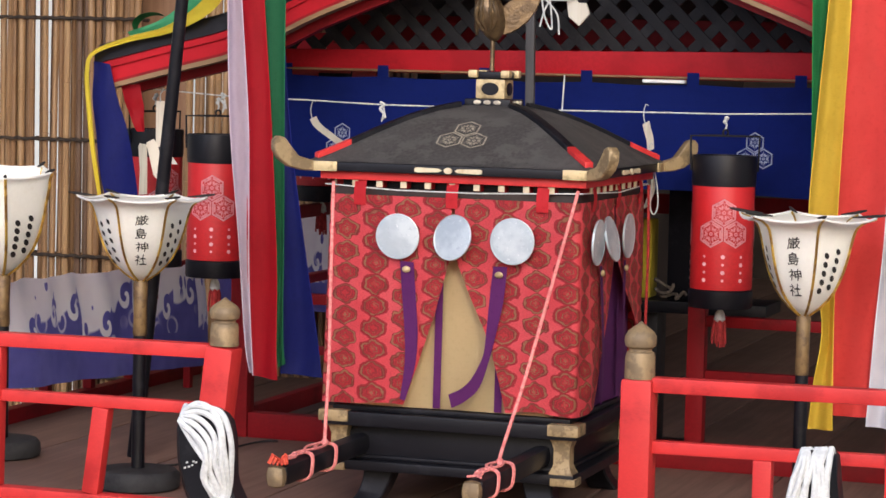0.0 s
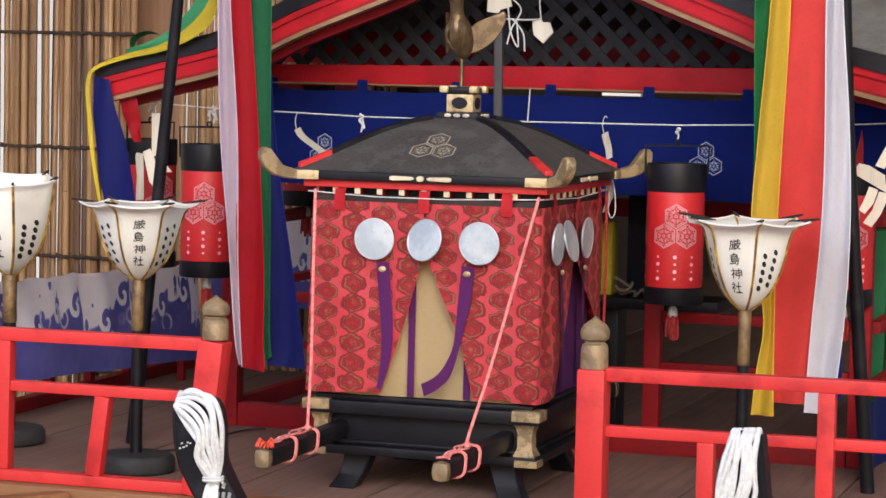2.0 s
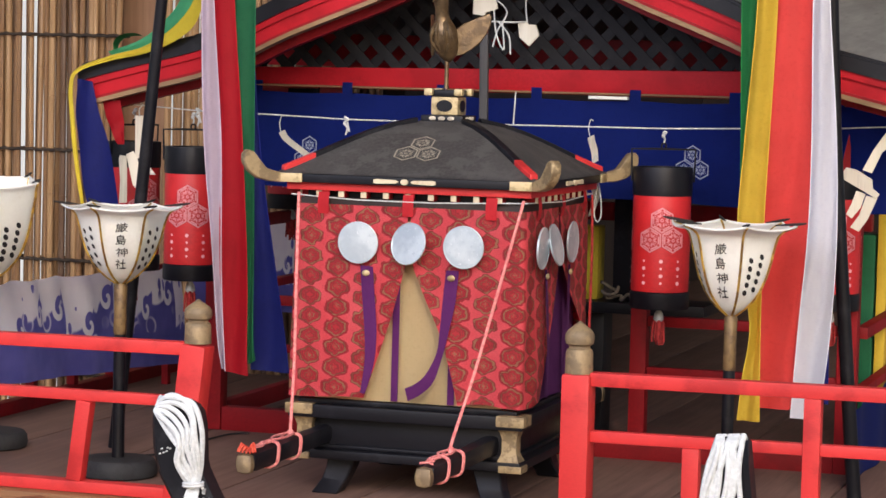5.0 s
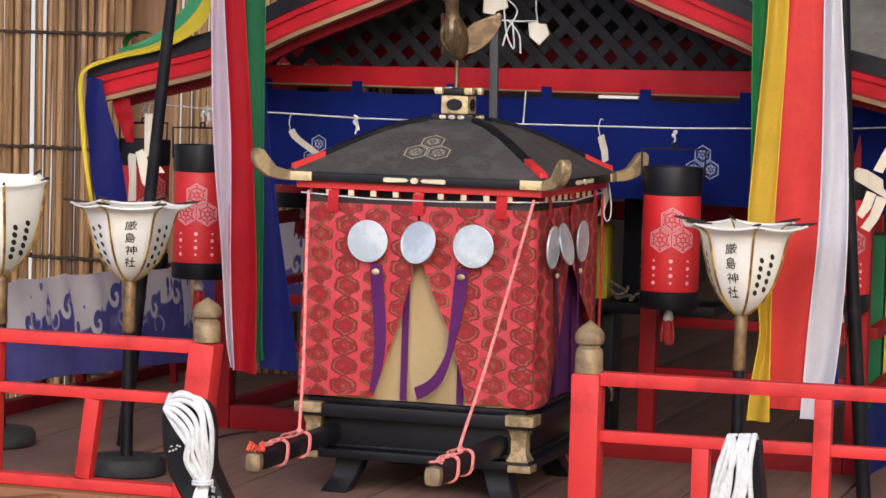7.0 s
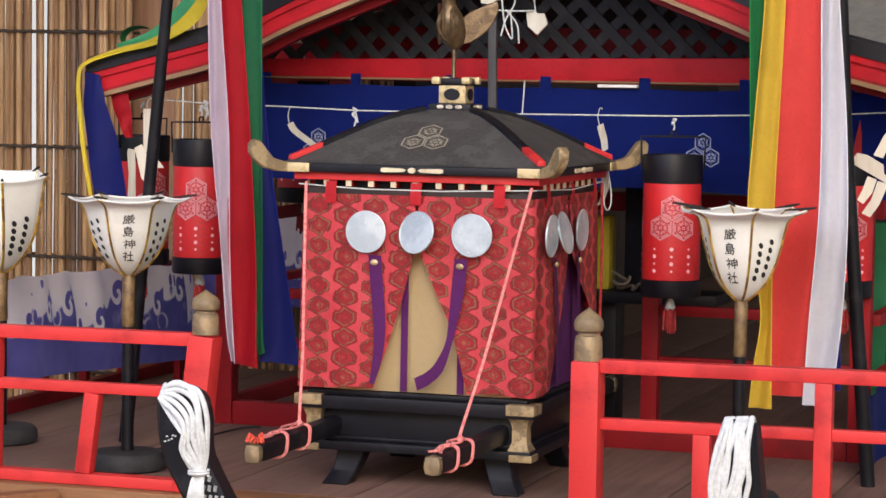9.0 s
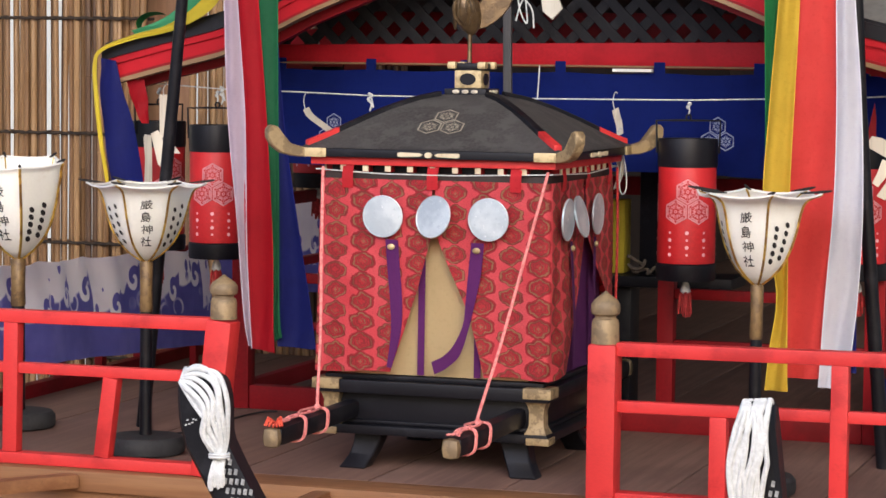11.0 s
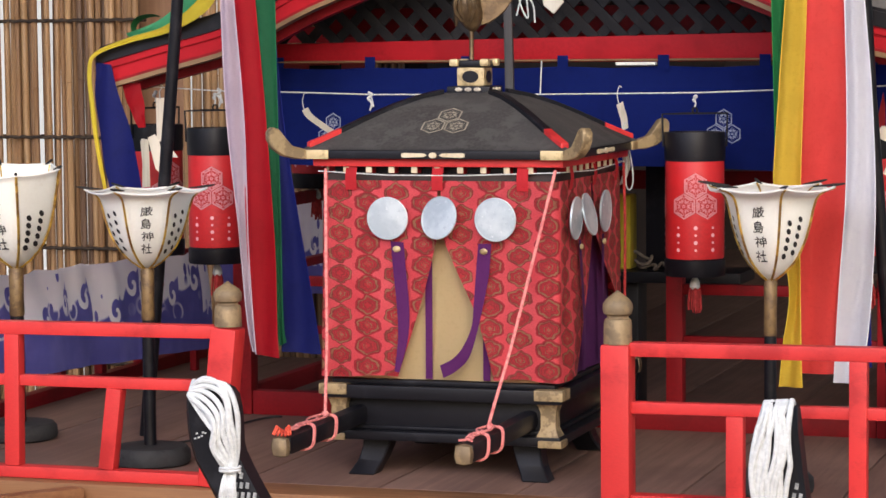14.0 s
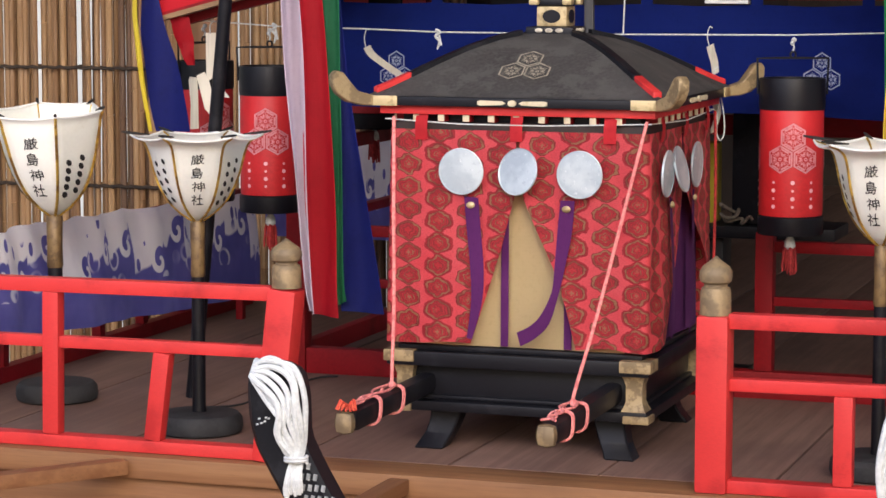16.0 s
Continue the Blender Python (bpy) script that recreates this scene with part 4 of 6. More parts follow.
part("corner_cord", tube(curve([(0.247, 0.205, 0.582), (0.249, 0.208, 0.45), (0.248, 0.206, 0.30), (0.246, 0.205, 0.19)], 5), 0.0028, 7), TASSEL_RED, mik, "dark red cord hanging at the rear corner")

part("white_loop", tube(curve([(0.246, 0.256, 0.606), (0.252, 0.258, 0.570), (0.253, 0.258, 0.538), (0.246, 0.257, 0.524), (0.239, 0.256, 0.538), (0.240, 0.256, 0.572), (0.243, 0.256, 0.606)], 5), 0.0015, 6), CORD_WHITE, mik, "white cord loop hanging from the rear corner")

# pink cords
for s in (-1, 1):
    xp = 0.170 * s - 0.003
    ex = (-0.217, -0.255, 0.588) if s < 0 else (0.236, -0.262, 0.588)
    ty = -0.388 if s < 0 else -0.458
    loops = (-0.392, -0.505) if s < 0 else (-0.452, -0.538)
    line = curve([ex, (ex[0] + 0.35 * (xp - ex[0]), (ex[1] * 2 + ty) / 3, 0.43), (ex[0] + 0.72 * (xp - ex[0]), (ex[1] + ty * 2) / 3, 0.27), (xp, ty, 0.150), (xp + 0.004, ty - 0.004, 0.138)], 8)
    b = tube(line, 0.0031, 8)
    bmesh.ops.create_uvsphere(b, u_segments=10, v_segments=8, radius=0.0065, matrix=Matrix.Translation((xp, ty, 0.141)))
    cord = part("cord", b, CORD_PINK, mik, "pink cord from the eave, lashed round the pole end")
    for cy in loops:
        for d in (0, 0.007):
            loop = [(xp + 0.0215 * (abs(math.cos(t)) ** 0.6) * (1 if math.cos(t) > 0 else -1), cy + d + 0.01 * math.sin(t), 0.1155 + 0.0225 * (abs(math.sin(t)) ** 0.6) * (1 if math.sin(t) > 0 else -1)) for t in np.linspace(0, 2 * math.pi, 21)]
            part("lashing", tube(loop, 0.0021, 6), CORD_PINK, cord)
    for d in (-0.006, 0.006):
        part("cord_end", tube(curve([(xp + d, ty + 0.004, 0.140), (xp + 2 * d, (ty + loops[1]) / 2, 0.140), (xp - d, loops[1], 0.139), (xp + d, loops[1] - 0.04, 0.137), (xp - d * 2, -0.602, 0.136)], 5), 0.0022, 6), CORD_PINK, cord)
    if s < 0:
        t = bmesh.new()
        for i in range(14):
            a = i * 0.45
            tube([(xp, -0.590, 0.136), (xp + 0.012 * math.cos(a), -0.600 + 0.01 * math.sin(a), 0.142 + 0.006 * math.sin(2.1 * a)), (xp + 0.017 * math.cos(a), -0.606 + 0.012 * math.sin(a), 0.134)], [0.0025, 0.003, 0.002], 5, t)
        part("frayed_end", t, ORANGE, cord, "frayed orange-red cord end")


# ---- white standing lanterns ----
PROFILE = [(0.008, 0.390), (0.023, 0.399), (0.050, 0.4253), (0.060, 0.443), (0.068, 0.4606), (0.077, 0.487), (0.083, 0.5136), (0.088, 0.5312), (0.094, 0.5423), (0.104, 0.5489), (0.116, 0.5533), (0.119, 0.5555)]
WORD = "\u53b3\u5cf6\u795e\u793e"


def glyph(ch):
    c = bpy.data.curves.new("glyph", "FONT")
    c.body, c.resolution_u, c.align_x, c.align_y = ch, 2, "CENTER", "CENTER"
    c.offset = 0.003
    o = bpy.data.objects.new("glyph", c)
    scene.collection.objects.link(o)
    bpy.context.view_layer.update()
    me = bpy.data.meshes.new_from_object(o.evaluated_get(bpy.context.evaluated_depsgraph_get()))
    bpy.data.objects.remove(o)
    return me


GLYPHS = [glyph(ch) for ch in WORD]


def hex_point(a, r, bow=0.0):
    """A point of the six-sided section: a in sides (0 to 6), r the corner radius."""
    k = math.floor(a)
    t = a - k
    p, q = radians(60 * k), radians(60 * (k + 1))
    x = (1 - t) * math.sin(p) + t * math.sin(q)
    y = (1 - t) * math.cos(p) + t * math.cos(q)
    s = r * (1 + bow * 4 * t * (1 - t))
    return x * s, y * s


def paper_lantern(at, turn, label, scale=1.0, flare=1.0, tall=0.906, top=0.540, dots=(0.508, 0.0185), lean=(0.0, 0.0)):
    e = thing("standing_lantern", at, label, "lantern", "white paper lanterns on poles")
    e.rotation_euler = (0, 0, radians(turn))
    e.scale = (scale, scale, 1)

    def radius(z):
        r = float(np.interp(z, [q for _, q in PROFILE], [p for p, _ in PROFILE]))
        return r if z < 0.5312 else 0.088 + (r - 0.088) * flare

    c, s = math.cos(radians(turn)), math.sin(radians(turn))
    lx, ly = c * lean[0] + s * lean[1], c * lean[1] - s * lean[0]

    def hang(bm):
        """Stretches the bowl downwards from its rim and tips it over."""
        for v in bm.verts:
            v.co.z = top - (0.5555 - v.co.z) * tall
            rise = v.co.z - (top - 0.1655 * tall)
            v.co.z -= (v.co.x * lx + v.co.y * ly) * min(1.0, max(0.0, rise * 5.0))
            v.co.x += rise * lx
            v.co.y += rise * ly
        return bm

    zs = list(np.linspace(0.390, 0.533, 11)) + [0.540, 0.545, 0.549, 0.5525, 0.5555]
    b = bmesh.new()
    n = 36
    rings = []
    for z in zs:
        bow = 0.05 * (1 - (z - 0.39) / 0.17)
        sag = (0.007 if z > 0.55 else 0.003 if z > 0.54 else 0.0) * min(1.0, 0.25 + flare)
        row = []
        for i in range(n):
            t = (i / 6) % 1.0
            x, y = hex_point(i / 6, radius(z), bow + 0.03)
            row.append(b.verts.new((x, y, z - sag * 4 * t * (1 - t))))
        rings.append(row)
    for p, q in zip(rings, rings[1:]):
        for i in range(n):
            b.faces.new((p[i], p[(i + 1) % n], q[(i + 1) % n], q[i]))
    b.faces.new(rings[0])
    bmesh.ops.solidify(b, geom=b.faces[:], thickness=0.0014)
    shade = part("shade", hang(b), PAPER, e, "white waxed paper bowl, hexagonal and flared", sharp=50)
    rim = [(*hex_point(i / 6 % 6, radius(0.5555), 0.03), 0.556 - 0.007 * min(1.0, 0.25 + flare) * 4 * ((i / 6) % 1) * (1 - (i / 6) % 1)) for i in range(n + 1)]
    part("rim", hang(tube(rim, 0.0022, 6)), PAPER, shade, "bound paper rim")
    for k in range(6):
        part("rib", hang(tube([(*hex_point(k + 0.0001, radius(z) + 0.0012), z) for z in zs], 0.0024, 6)), RIB, shade, "gold foil rib")
        tip = hex_point(k + 0.0001, radius(0.5555) + 0.013 * flare + 0.003)
        root = hex_point(k + 0.0001, 0.084)
        part("rib_tip", hang(tube([(*root, 0.556), (*hex_point(k + 0.0001, radius(0.5555)), 0.5595), (*tip, 0.562)], [0.0012, 0.0030, 0.0016], 6)), INK, shade, "black stick end")
    for k in range(6):
        mid, d = k + 0.5, 0.0022
        nx, ny = math.sin(radians(60 * mid)), math.cos(radians(60 * mid))
        tx, ty = math.cos(radians(60 * mid)), -math.sin(radians(60 * mid))

        def on_face(s, z, lift=d):
            r = radius(z)
            x, y = hex_point(mid + s / max(r, 0.02), r, 0.05 * (1 - (z - 0.39) / 0.17) + 0.03)
            return Vector((x + nx * lift, y + ny * lift, z))
        if k % 2 == 1:
            w = bmesh.new()
            for i, me in enumerate(GLYPHS):
                g = bmesh.new()
                g.from_mesh(me)
                zc = 0.512 - 0.0262 * i
                for v in g.verts:
                    u, q = v.co.x * (0.024 - 0.003 * (i % 2)), v.co.y * (0.0205 + 0.002 * (i % 2))
                    u += 0.0007 * math.sin(420 * q + i)
                    v.co = on_face(-u + 0.0018 * math.sin(i * 2.2), zc + q + (0.16 - 0.05 * i) * u + 0.0006 * math.sin(500 * u + 2 * i))
                merge(w, g)
            part("writing", hang(w), INK, shade, "brushed black shrine name")
        else:
            for c in (-1, 1):
                for i in range(5):
                    w = bmesh.new()
                    zc = dots[0] - dots[1] * i - (0.006 if c > 0 else 0)
                    s0 = c * (0.0125 - 0.0008 * i) + 0.004
                    ring = [w.verts.new(on_face(s0 + 0.0054 * math.cos(t), zc + 0.0050 * math.sin(t) + 0.002 * math.cos(t))) for t in np.linspace(0, 2 * math.pi, 12, endpoint=False)]
                    w.faces.new(ring)
                    part("dot", hang(w), INK, shade, "painted black dot")
    low = 0.390 - (top - 0.1655 * tall)
    part("socket", lathe([(0.012, 0.288 - low), (0.0135, 0.292 - low), (0.0125, 0.33 - low), (0.0135, 0.386 - low), (0.010, 0.392 - low)], 14), STEM, e, "gold-brown stem")
    part("pole", lathe([(0.0135, 0.035), (0.0125, 0.05), (0.0120, 0.290 - low)], 12), BLACK, e, "black pole")
    part("base", lathe([(r / scale, z) for r, z in ((0.070, 0.0), (0.078, 0.004), (0.080, 0.012), (0.079, 0.028), (0.072, 0.036), (0.060, 0.038), (0.02, 0.0385))], 36), RUBBER, e, "heavy round black foot")
    return e


paper_lantern((-0.613, -0.205, 0), 55, "white paper lantern with shrine name, flared rim, on black pole", 1.0, 1.0, 0.945, 0.544)
paper_lantern((0.624, -0.205, 0), 23, "white paper lantern with shrine name, beside the red streamers", 0.94, 1.28, 1.03, 0.560, (0.500, 0.0148))
paper_lantern((-1.018, 0.02, 0), 36, "white paper lantern with straight rim, beside the wave cloth", 1.20, 0.20, 1.24, 0.568, (0.486, 0.0132), (0.0, -0.11))


# ---- red hanging lanterns ----
def red_lantern(at, turn, label):
    """Hangs with its top rim at at."""
    R = 0.0595
    e = thing("red_lantern", at, label, "lantern", "red hanging lanterns")
    e.rotation_euler = (0, 0, radians(turn))
    body = part("drum", lathe([(R - 0.001, -0.255), (R, -0.25), (R, -0.06), (R - 0.001, -0.056)], 40), LANTERN_RED, e, "red paper drum")
    part("top_band", lathe([(R - 0.004, -0.058), (R + 0.0012, -0.058), (R + 0.002, -0.05), (R + 0.002, -0.004), (R + 0.001, 0.0), (R - 0.004, 0.0), (R - 0.005, -0.05)], 40, caps=False), BLACK, e, "open black top band")
    part("bottom_band", lathe([(R - 0.01, -0.2905), (R, -0.291), (R + 0.002, -0.287), (R + 0.002, -0.258), (R - 0.002, -0.254)], 40), BLACK, e, "black bottom band")
    wire = tube([(-R - 0.004, 0, -0.03), (-R - 0.006, 0, 0.036), (-0.02, 0, 0.037), (R + 0.006, 0, 0.037), (R + 0.004, 0, -0.03)], 0.0024, 6)
    tube([(0.005 * math.cos(t), 0, 0.043 + 0.006 * math.sin(t)) for t in np.linspace(0, 2 * math.pi, 13)], 0.002, 6, wire)
    part("handle", wire, BLACK, e, "black wire handle")
    part("knot", tube(curve([(0.0, 0, 0.050), (0.0015, -0.002, 0.058), (-0.0015, 0.0, 0.064), (0.001, -0.002, 0.070), (0.0, 0, 0.074)], 5), [0.0018] * 8 + [0.0034, 0.0042, 0.0048, 0.0042, 0.0034, 0.003, 0.004, 0.005, 0.0055, 0.005, 0.004, 0.003, 0.002], 7), CORD_WHITE, e, "white cord knot")
    for a, who in ((0, 0), (120, 1), (240, 2)):
        def place(x, z, lift):
            t = x / R + radians(a)
            return Vector(((R + 0.0012 + lift) * math.sin(t), -(R + 0.0012 + lift) * math.cos(t), z - 0.133))
        part("crest", crest(0.098, place, True), CREST_PINK, body, "pink triple hexagon flower crest")
        for c, off in ((-0.036, 0), (0.0, 1), (0.036, 0)):
            for i in range(4):
                w = bmesh.new()
                rr = (0.0026, 0.0040, 0.0026, 0.0040)[(i + off) % 4]
                w.faces.new([w.verts.new(place(c + rr * math.cos(t), -0.058 - 0.0150 * i + rr * math.sin(t), 0.0)) for t in np.linspace(0, 2 * math.pi, 12, endpoint=False)])
                part("dot", w, CREST_PINK, body, "pale painted dot")
    t = bmesh.new()
    for i in range(16):
        a = i * 2.4
        r = 0.004 + 0.009 * ((i * 7) % 16) / 16
        tube([(0.003 * math.cos(a), 0.003 * math.sin(a), -0.305), (r * math.cos(a), r * math.sin(a), -0.325), (r * 1.25 * math.cos(a), r * 1.25 * math.sin(a), -0.356 - 0.006 * (i % 3))], [0.002, 0.0027, 0.002], 5, t)
    tas = part("tassel", t, TASSEL_RED, e, "red thread tassel")
    part("tassel_knot", lathe([(0.002, -0.292), (0.004, -0.295), (0.009, -0.303), (0.011, -0.315), (0.007, -0.320)], 10), CORD_WHITE, tas, "pale tassel knot")
    return e


red_lantern((0.374, 0.290, 0.641), 14, "red paper lantern with black bands hung before the blue curtain")
red_lantern((-0.676, 0.290, 0.648), 14, "red paper lantern with black bands hung under the eave")
red_lantern((0.698, 0.470, 0.640), 15, "red paper lantern hung behind the white streamer")
red_lantern((-0.885, 0.440, 0.650), 60, "red paper lantern hung behind the wooden tags")
red_lantern((-0.690, 0.930, 0.775), 0, "red paper lantern hung inside the dark cabin")


# ---- the cabin ----
cabin = thing("cabin", (XC, 0.9, 0), "red timber boat cabin with curved gable and black lattice", "cabin")


def eave_z(d):
    return float(np.interp(d, [0.0, 0.15, 0.279, 0.40, 0.488, 0.552, 0.61, 0.68, 0.74, 0.80, 0.923, 0.96], [1.085, 1.022, 0.963, 0.916, 0.881, 0.849, 0.819, 0.794, 0.779, 0.765, 0.733, 0.723]))


def arch(lo, hi, y0, y1, rise=0.0, d1=0.925, n=44):
    """A curved board that follows the gable, between two heights over the eave line."""
    def f(t):
        x = XC - d1 + 2 * d1 * t
        return x, eave_z(abs(x - XC))
    b = bmesh.new()
    rows = []
    for i in range(n + 1):
        x, z = f(i / n)
        rows.append([b.verts.new(p) for p in ((x, y0, z + lo), (x, y0, z + hi), (x, y1, z + hi + rise), (x, y1, z + lo + rise))])
    for p, q in zip(rows, rows[1:]):
        for k in range(4):
            b.faces.new((p[k], p[(k + 1) % 4], q[(k + 1) % 4], q[k]))
    b.faces.new(rows[0]), b.faces.new(rows[-1])
    return b


roofpart = part("roof", arch(0.072, 0.090, YB + 0.004, 1.40, 0.12, d1=0.955), ROOFGREY, cabin, "grey painted curved roof boards", world=True)
part("bargeboard", arch(0.013, 0.060, YB, YB + 0.028, d1=0.942), RED_MID, roofpart, "red curved bargeboard", world=True)
part("barge_moulding", arch(0.046, 0.0602, YB - 0.007, YB - 0.0005, d1=0.942), RED_MID, roofpart, "raised red moulding", world=True)
part("barge_bead", arch(0.0128, 0.0185, YB - 0.004, YB - 0.0005, d1=0.94), RED_DARK, roofpart, "thin dark bead", world=True)
part("barge_edge", arch(0.003, 0.0125, YB - 0.006, YB + 0.026, d1=0.936), TRIMWOOD, roofpart, "bare wood strip along the bargeboard", world=True)
part("roof_edge", arch(0.0605, 0.0902, YB - 0.012, YB + 0.003, d1=0.955), BLACK, roofpart, "black roof edge", world=True)
part("roof_edge_strip", arch(0.0905, 0.097, YB - 0.004, YB + 0.03, d1=0.95), BLACK, roofpart, "black roof edge", world=True)
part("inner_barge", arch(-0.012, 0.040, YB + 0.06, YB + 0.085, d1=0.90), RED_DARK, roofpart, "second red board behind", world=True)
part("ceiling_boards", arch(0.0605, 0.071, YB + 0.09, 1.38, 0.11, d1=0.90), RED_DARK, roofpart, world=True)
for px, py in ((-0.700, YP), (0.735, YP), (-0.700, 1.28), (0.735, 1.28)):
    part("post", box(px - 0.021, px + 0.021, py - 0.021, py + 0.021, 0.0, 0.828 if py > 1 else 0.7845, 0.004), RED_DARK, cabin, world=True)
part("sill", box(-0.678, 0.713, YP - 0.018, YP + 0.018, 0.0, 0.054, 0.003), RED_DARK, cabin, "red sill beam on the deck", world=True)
lintel = box(-0.80, 0.90, YP - 0.020, YP + 0.018, 0.785, 0.829, 0.003)
for v in lintel.verts:
    if v.co.z > 0.81:                                  # top edge sloped to fit the camera's view
        v.co.z += 0.005 + 0.0139 * v.co.x
part("lintel", lintel, RED_MID, cabin, world=True)
part("lintel", box(-1.0, 1.0, 1.26, 1.298, 0.829, 0.87, 0.003), RED_MID, cabin, world=True)
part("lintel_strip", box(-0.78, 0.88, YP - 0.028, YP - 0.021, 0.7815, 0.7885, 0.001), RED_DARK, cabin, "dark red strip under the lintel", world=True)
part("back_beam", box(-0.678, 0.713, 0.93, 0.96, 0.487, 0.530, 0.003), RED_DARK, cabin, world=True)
# added panel, painted dark in place of the gable's inner shade
part("gable_shade_panel", plate([(XC - 0.86, 0.8705), (XC + 0.86, 0.8705)] + [(XC + 0.86 - 0.1 * k, eave_z(abs(0.86 - 0.1 * k)) + 0.150) for k in range(18)], 1.240, 1.255), INNER_SHADE, cabin, "dark panel standing in for the unlit space behind the lattice", world=True)
part("gable_beam", box(-0.60, 0.70, 0.74, 0.77, 0.840, 0.905, 0.003), RED_DARK, cabin, "red beam behind the lattice, darkened for its shade", world=True)
for s, px in ((-1, -0.700), (1, 0.735)):
    part("side_plate", box(px - 0.018, px + 0.018, YP + 0.022, 1.258, 0.74, 0.785, 0.003), RED, cabin, world=True)
# low fence in the cabin's front, each side of the opening
for s in (-1, 1):
    xa, xb = (0.286, 0.713) if s > 0 else (-0.678, -0.24)
    xi = xa if s > 0 else xb
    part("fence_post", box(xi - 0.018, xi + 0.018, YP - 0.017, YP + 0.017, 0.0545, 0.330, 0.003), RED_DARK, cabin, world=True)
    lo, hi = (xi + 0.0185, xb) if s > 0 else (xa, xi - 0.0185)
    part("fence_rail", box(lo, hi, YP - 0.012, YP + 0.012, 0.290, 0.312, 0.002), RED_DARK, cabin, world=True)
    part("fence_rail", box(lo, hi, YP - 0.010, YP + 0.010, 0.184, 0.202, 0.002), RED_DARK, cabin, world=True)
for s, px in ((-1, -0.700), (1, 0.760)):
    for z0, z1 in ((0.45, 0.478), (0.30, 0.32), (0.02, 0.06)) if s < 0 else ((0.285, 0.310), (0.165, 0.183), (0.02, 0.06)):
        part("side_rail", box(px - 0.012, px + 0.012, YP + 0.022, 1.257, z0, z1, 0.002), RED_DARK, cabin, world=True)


# lattice in the gable
def inside(x, z):
    return z > 0.818 and z < eave_z(abs(x - XC)) + 0.05 and abs(x - XC) < 0.68


for s in (-1, 1):
    for i in range(-26, 27):
        c = XC + i * 0.0655
        run = [t for t in np.linspace(-0.6, 0.6, 241) if inside(c + t, 0.83 + s * t)]
        if len(run) < 6:
            continue
        t0, t1 = run[0], run[-1]
        yy = YP - 0.006 + (0.006 if s > 0 else 0.0)
        part("lattice_slat", bar((c + t0, yy, 0.83 + s * t0), (c + t1, yy, 0.83 + s * t1), 0.0215, 0.0055, 0.0012, up=(0, 1, 0)), SLAT, cabin, world=True)

# blue curtain hung under the lintel
blue = thing("blue_curtain", (0.1, YP - 0.034, 0.557), "deep blue dyed curtain with white crests, hung by tabs", "curtain")


def valance(u, v):
    x = -0.66 + 1.56 * u
    return Vector((x, YP - 0.034 - 0.006 * math.sin(14 * x) - 0.004 * math.sin(31 * x + 1) * (1 - v), 0.556 + 0.2165 * v + 0.006 * math.sin(7 * x) * (1 - v) - (0.0016 * (1 - math.cos(2 * math.pi * (x + 0.5975) / 0.2165)) * v)))


part("panel", sheet(valance, 90, 10, 0.0012, (1.56, 0.217)), BLUE, blue, world=True)
for i in range(7):
    tx = -0.6095 + 0.2165 * i
    part("tab", sheet(lambda u, v: Vector((tx + 0.024 * u, YP - 0.0395 - 0.006 * math.sin(14 * (tx + 0.024 * u)), 0.762 + 0.034 * v)), 1, 2, 0.0012, (0.024, 0.02)), BLUE, blue, world=True)
for cx, cz in ((0.396, 0.642), (-0.472, 0.634)):
    def place(x, z, lift):
        q = valance((cx + x + 0.66) / 1.56, (cz + z - 0.556) / 0.217)
        return Vector((cx + x, q.y - 0.002 - lift, cz + z))
    part("crest", crest(0.076, place), CREST_BLUE, blue, "white dyed triple hexagon crest", world=True)
part("rod", tube([(-0.72, YP - 0.0325, 0.7855), (0.92, YP - 0.0325, 0.7855)], 0.0022, 8), TRIMWOOD, blue, "thin rod", world=True)

# white strip put in for the slit of daylight between lintel and curtain
solo("daylight_slit", box(0.168, 0.254, 0.4515, 0.4705, 0.7745, 0.7810, 0.001), PAPER, (0.21, 0.46, 0.7745), "white strip standing in for a slit of daylight under the lintel", "paper slip")

# white line with knots
cord = thing("white_line", (0, 0.36, 0.71), "thin white line tied across the cabin front", "cord")
rows = [(-0.865, 0.30, 0.738), (-0.668, 0.30, 0.726), (-0.50, 0.33, 0.722), (-0.342, 0.35, 0.7165), (-0.1, 0.352, 0.716), (0.032, 0.352, 0.716), (0.36, 0.345, 0.7185), (0.70, 0.40, 0.728), (0.95, 0.42, 0.743)]
part("line", tube(rows, 0.0015, 6), CORD_WHITE, cord, world=True)
part("drop_line", tube([(0.022, 0.40, 0.785), (0.032, 0.352, 0.716)], 0.0016, 6), CORD_WHITE, cord, world=True)
for kx, kz, ky in ((-0.342, 0.7165, 0.35), (-0.668, 0.726, 0.30)):
    k = tube(curve([(kx - 0.004, ky - 0.004, kz + 0.005), (kx + 0.005, ky - 0.006, kz), (kx - 0.004, ky - 0.006, kz - 0.008), (kx + 0.004, ky - 0.005, kz - 0.018), (kx - 0.001, ky - 0.004, kz - 0.034)], 4), [0.0030] * 14 + [0.0025, 0.002, 0.0015], 6)
    tube([(kx + 0.003, ky - 0.005, kz - 0.006), (kx + 0.008, ky - 0.006, kz - 0.026)], 0.002, 5, k)
    part("knot", k, CORD_WHITE, cord, "white cord knot", world=True)

# grey staff in front of the blue curtain
solo("grey_staff", bar((-0.036, 0.40, 0.001), (-0.052, 0.39, 1.12), 0.019, 0.012, 0.003, up=(0, 1, 0)), GREYWOOD, (-0.036, 0.40, 0), "plain grey wooden staff standing behind the palanquin", "staff")


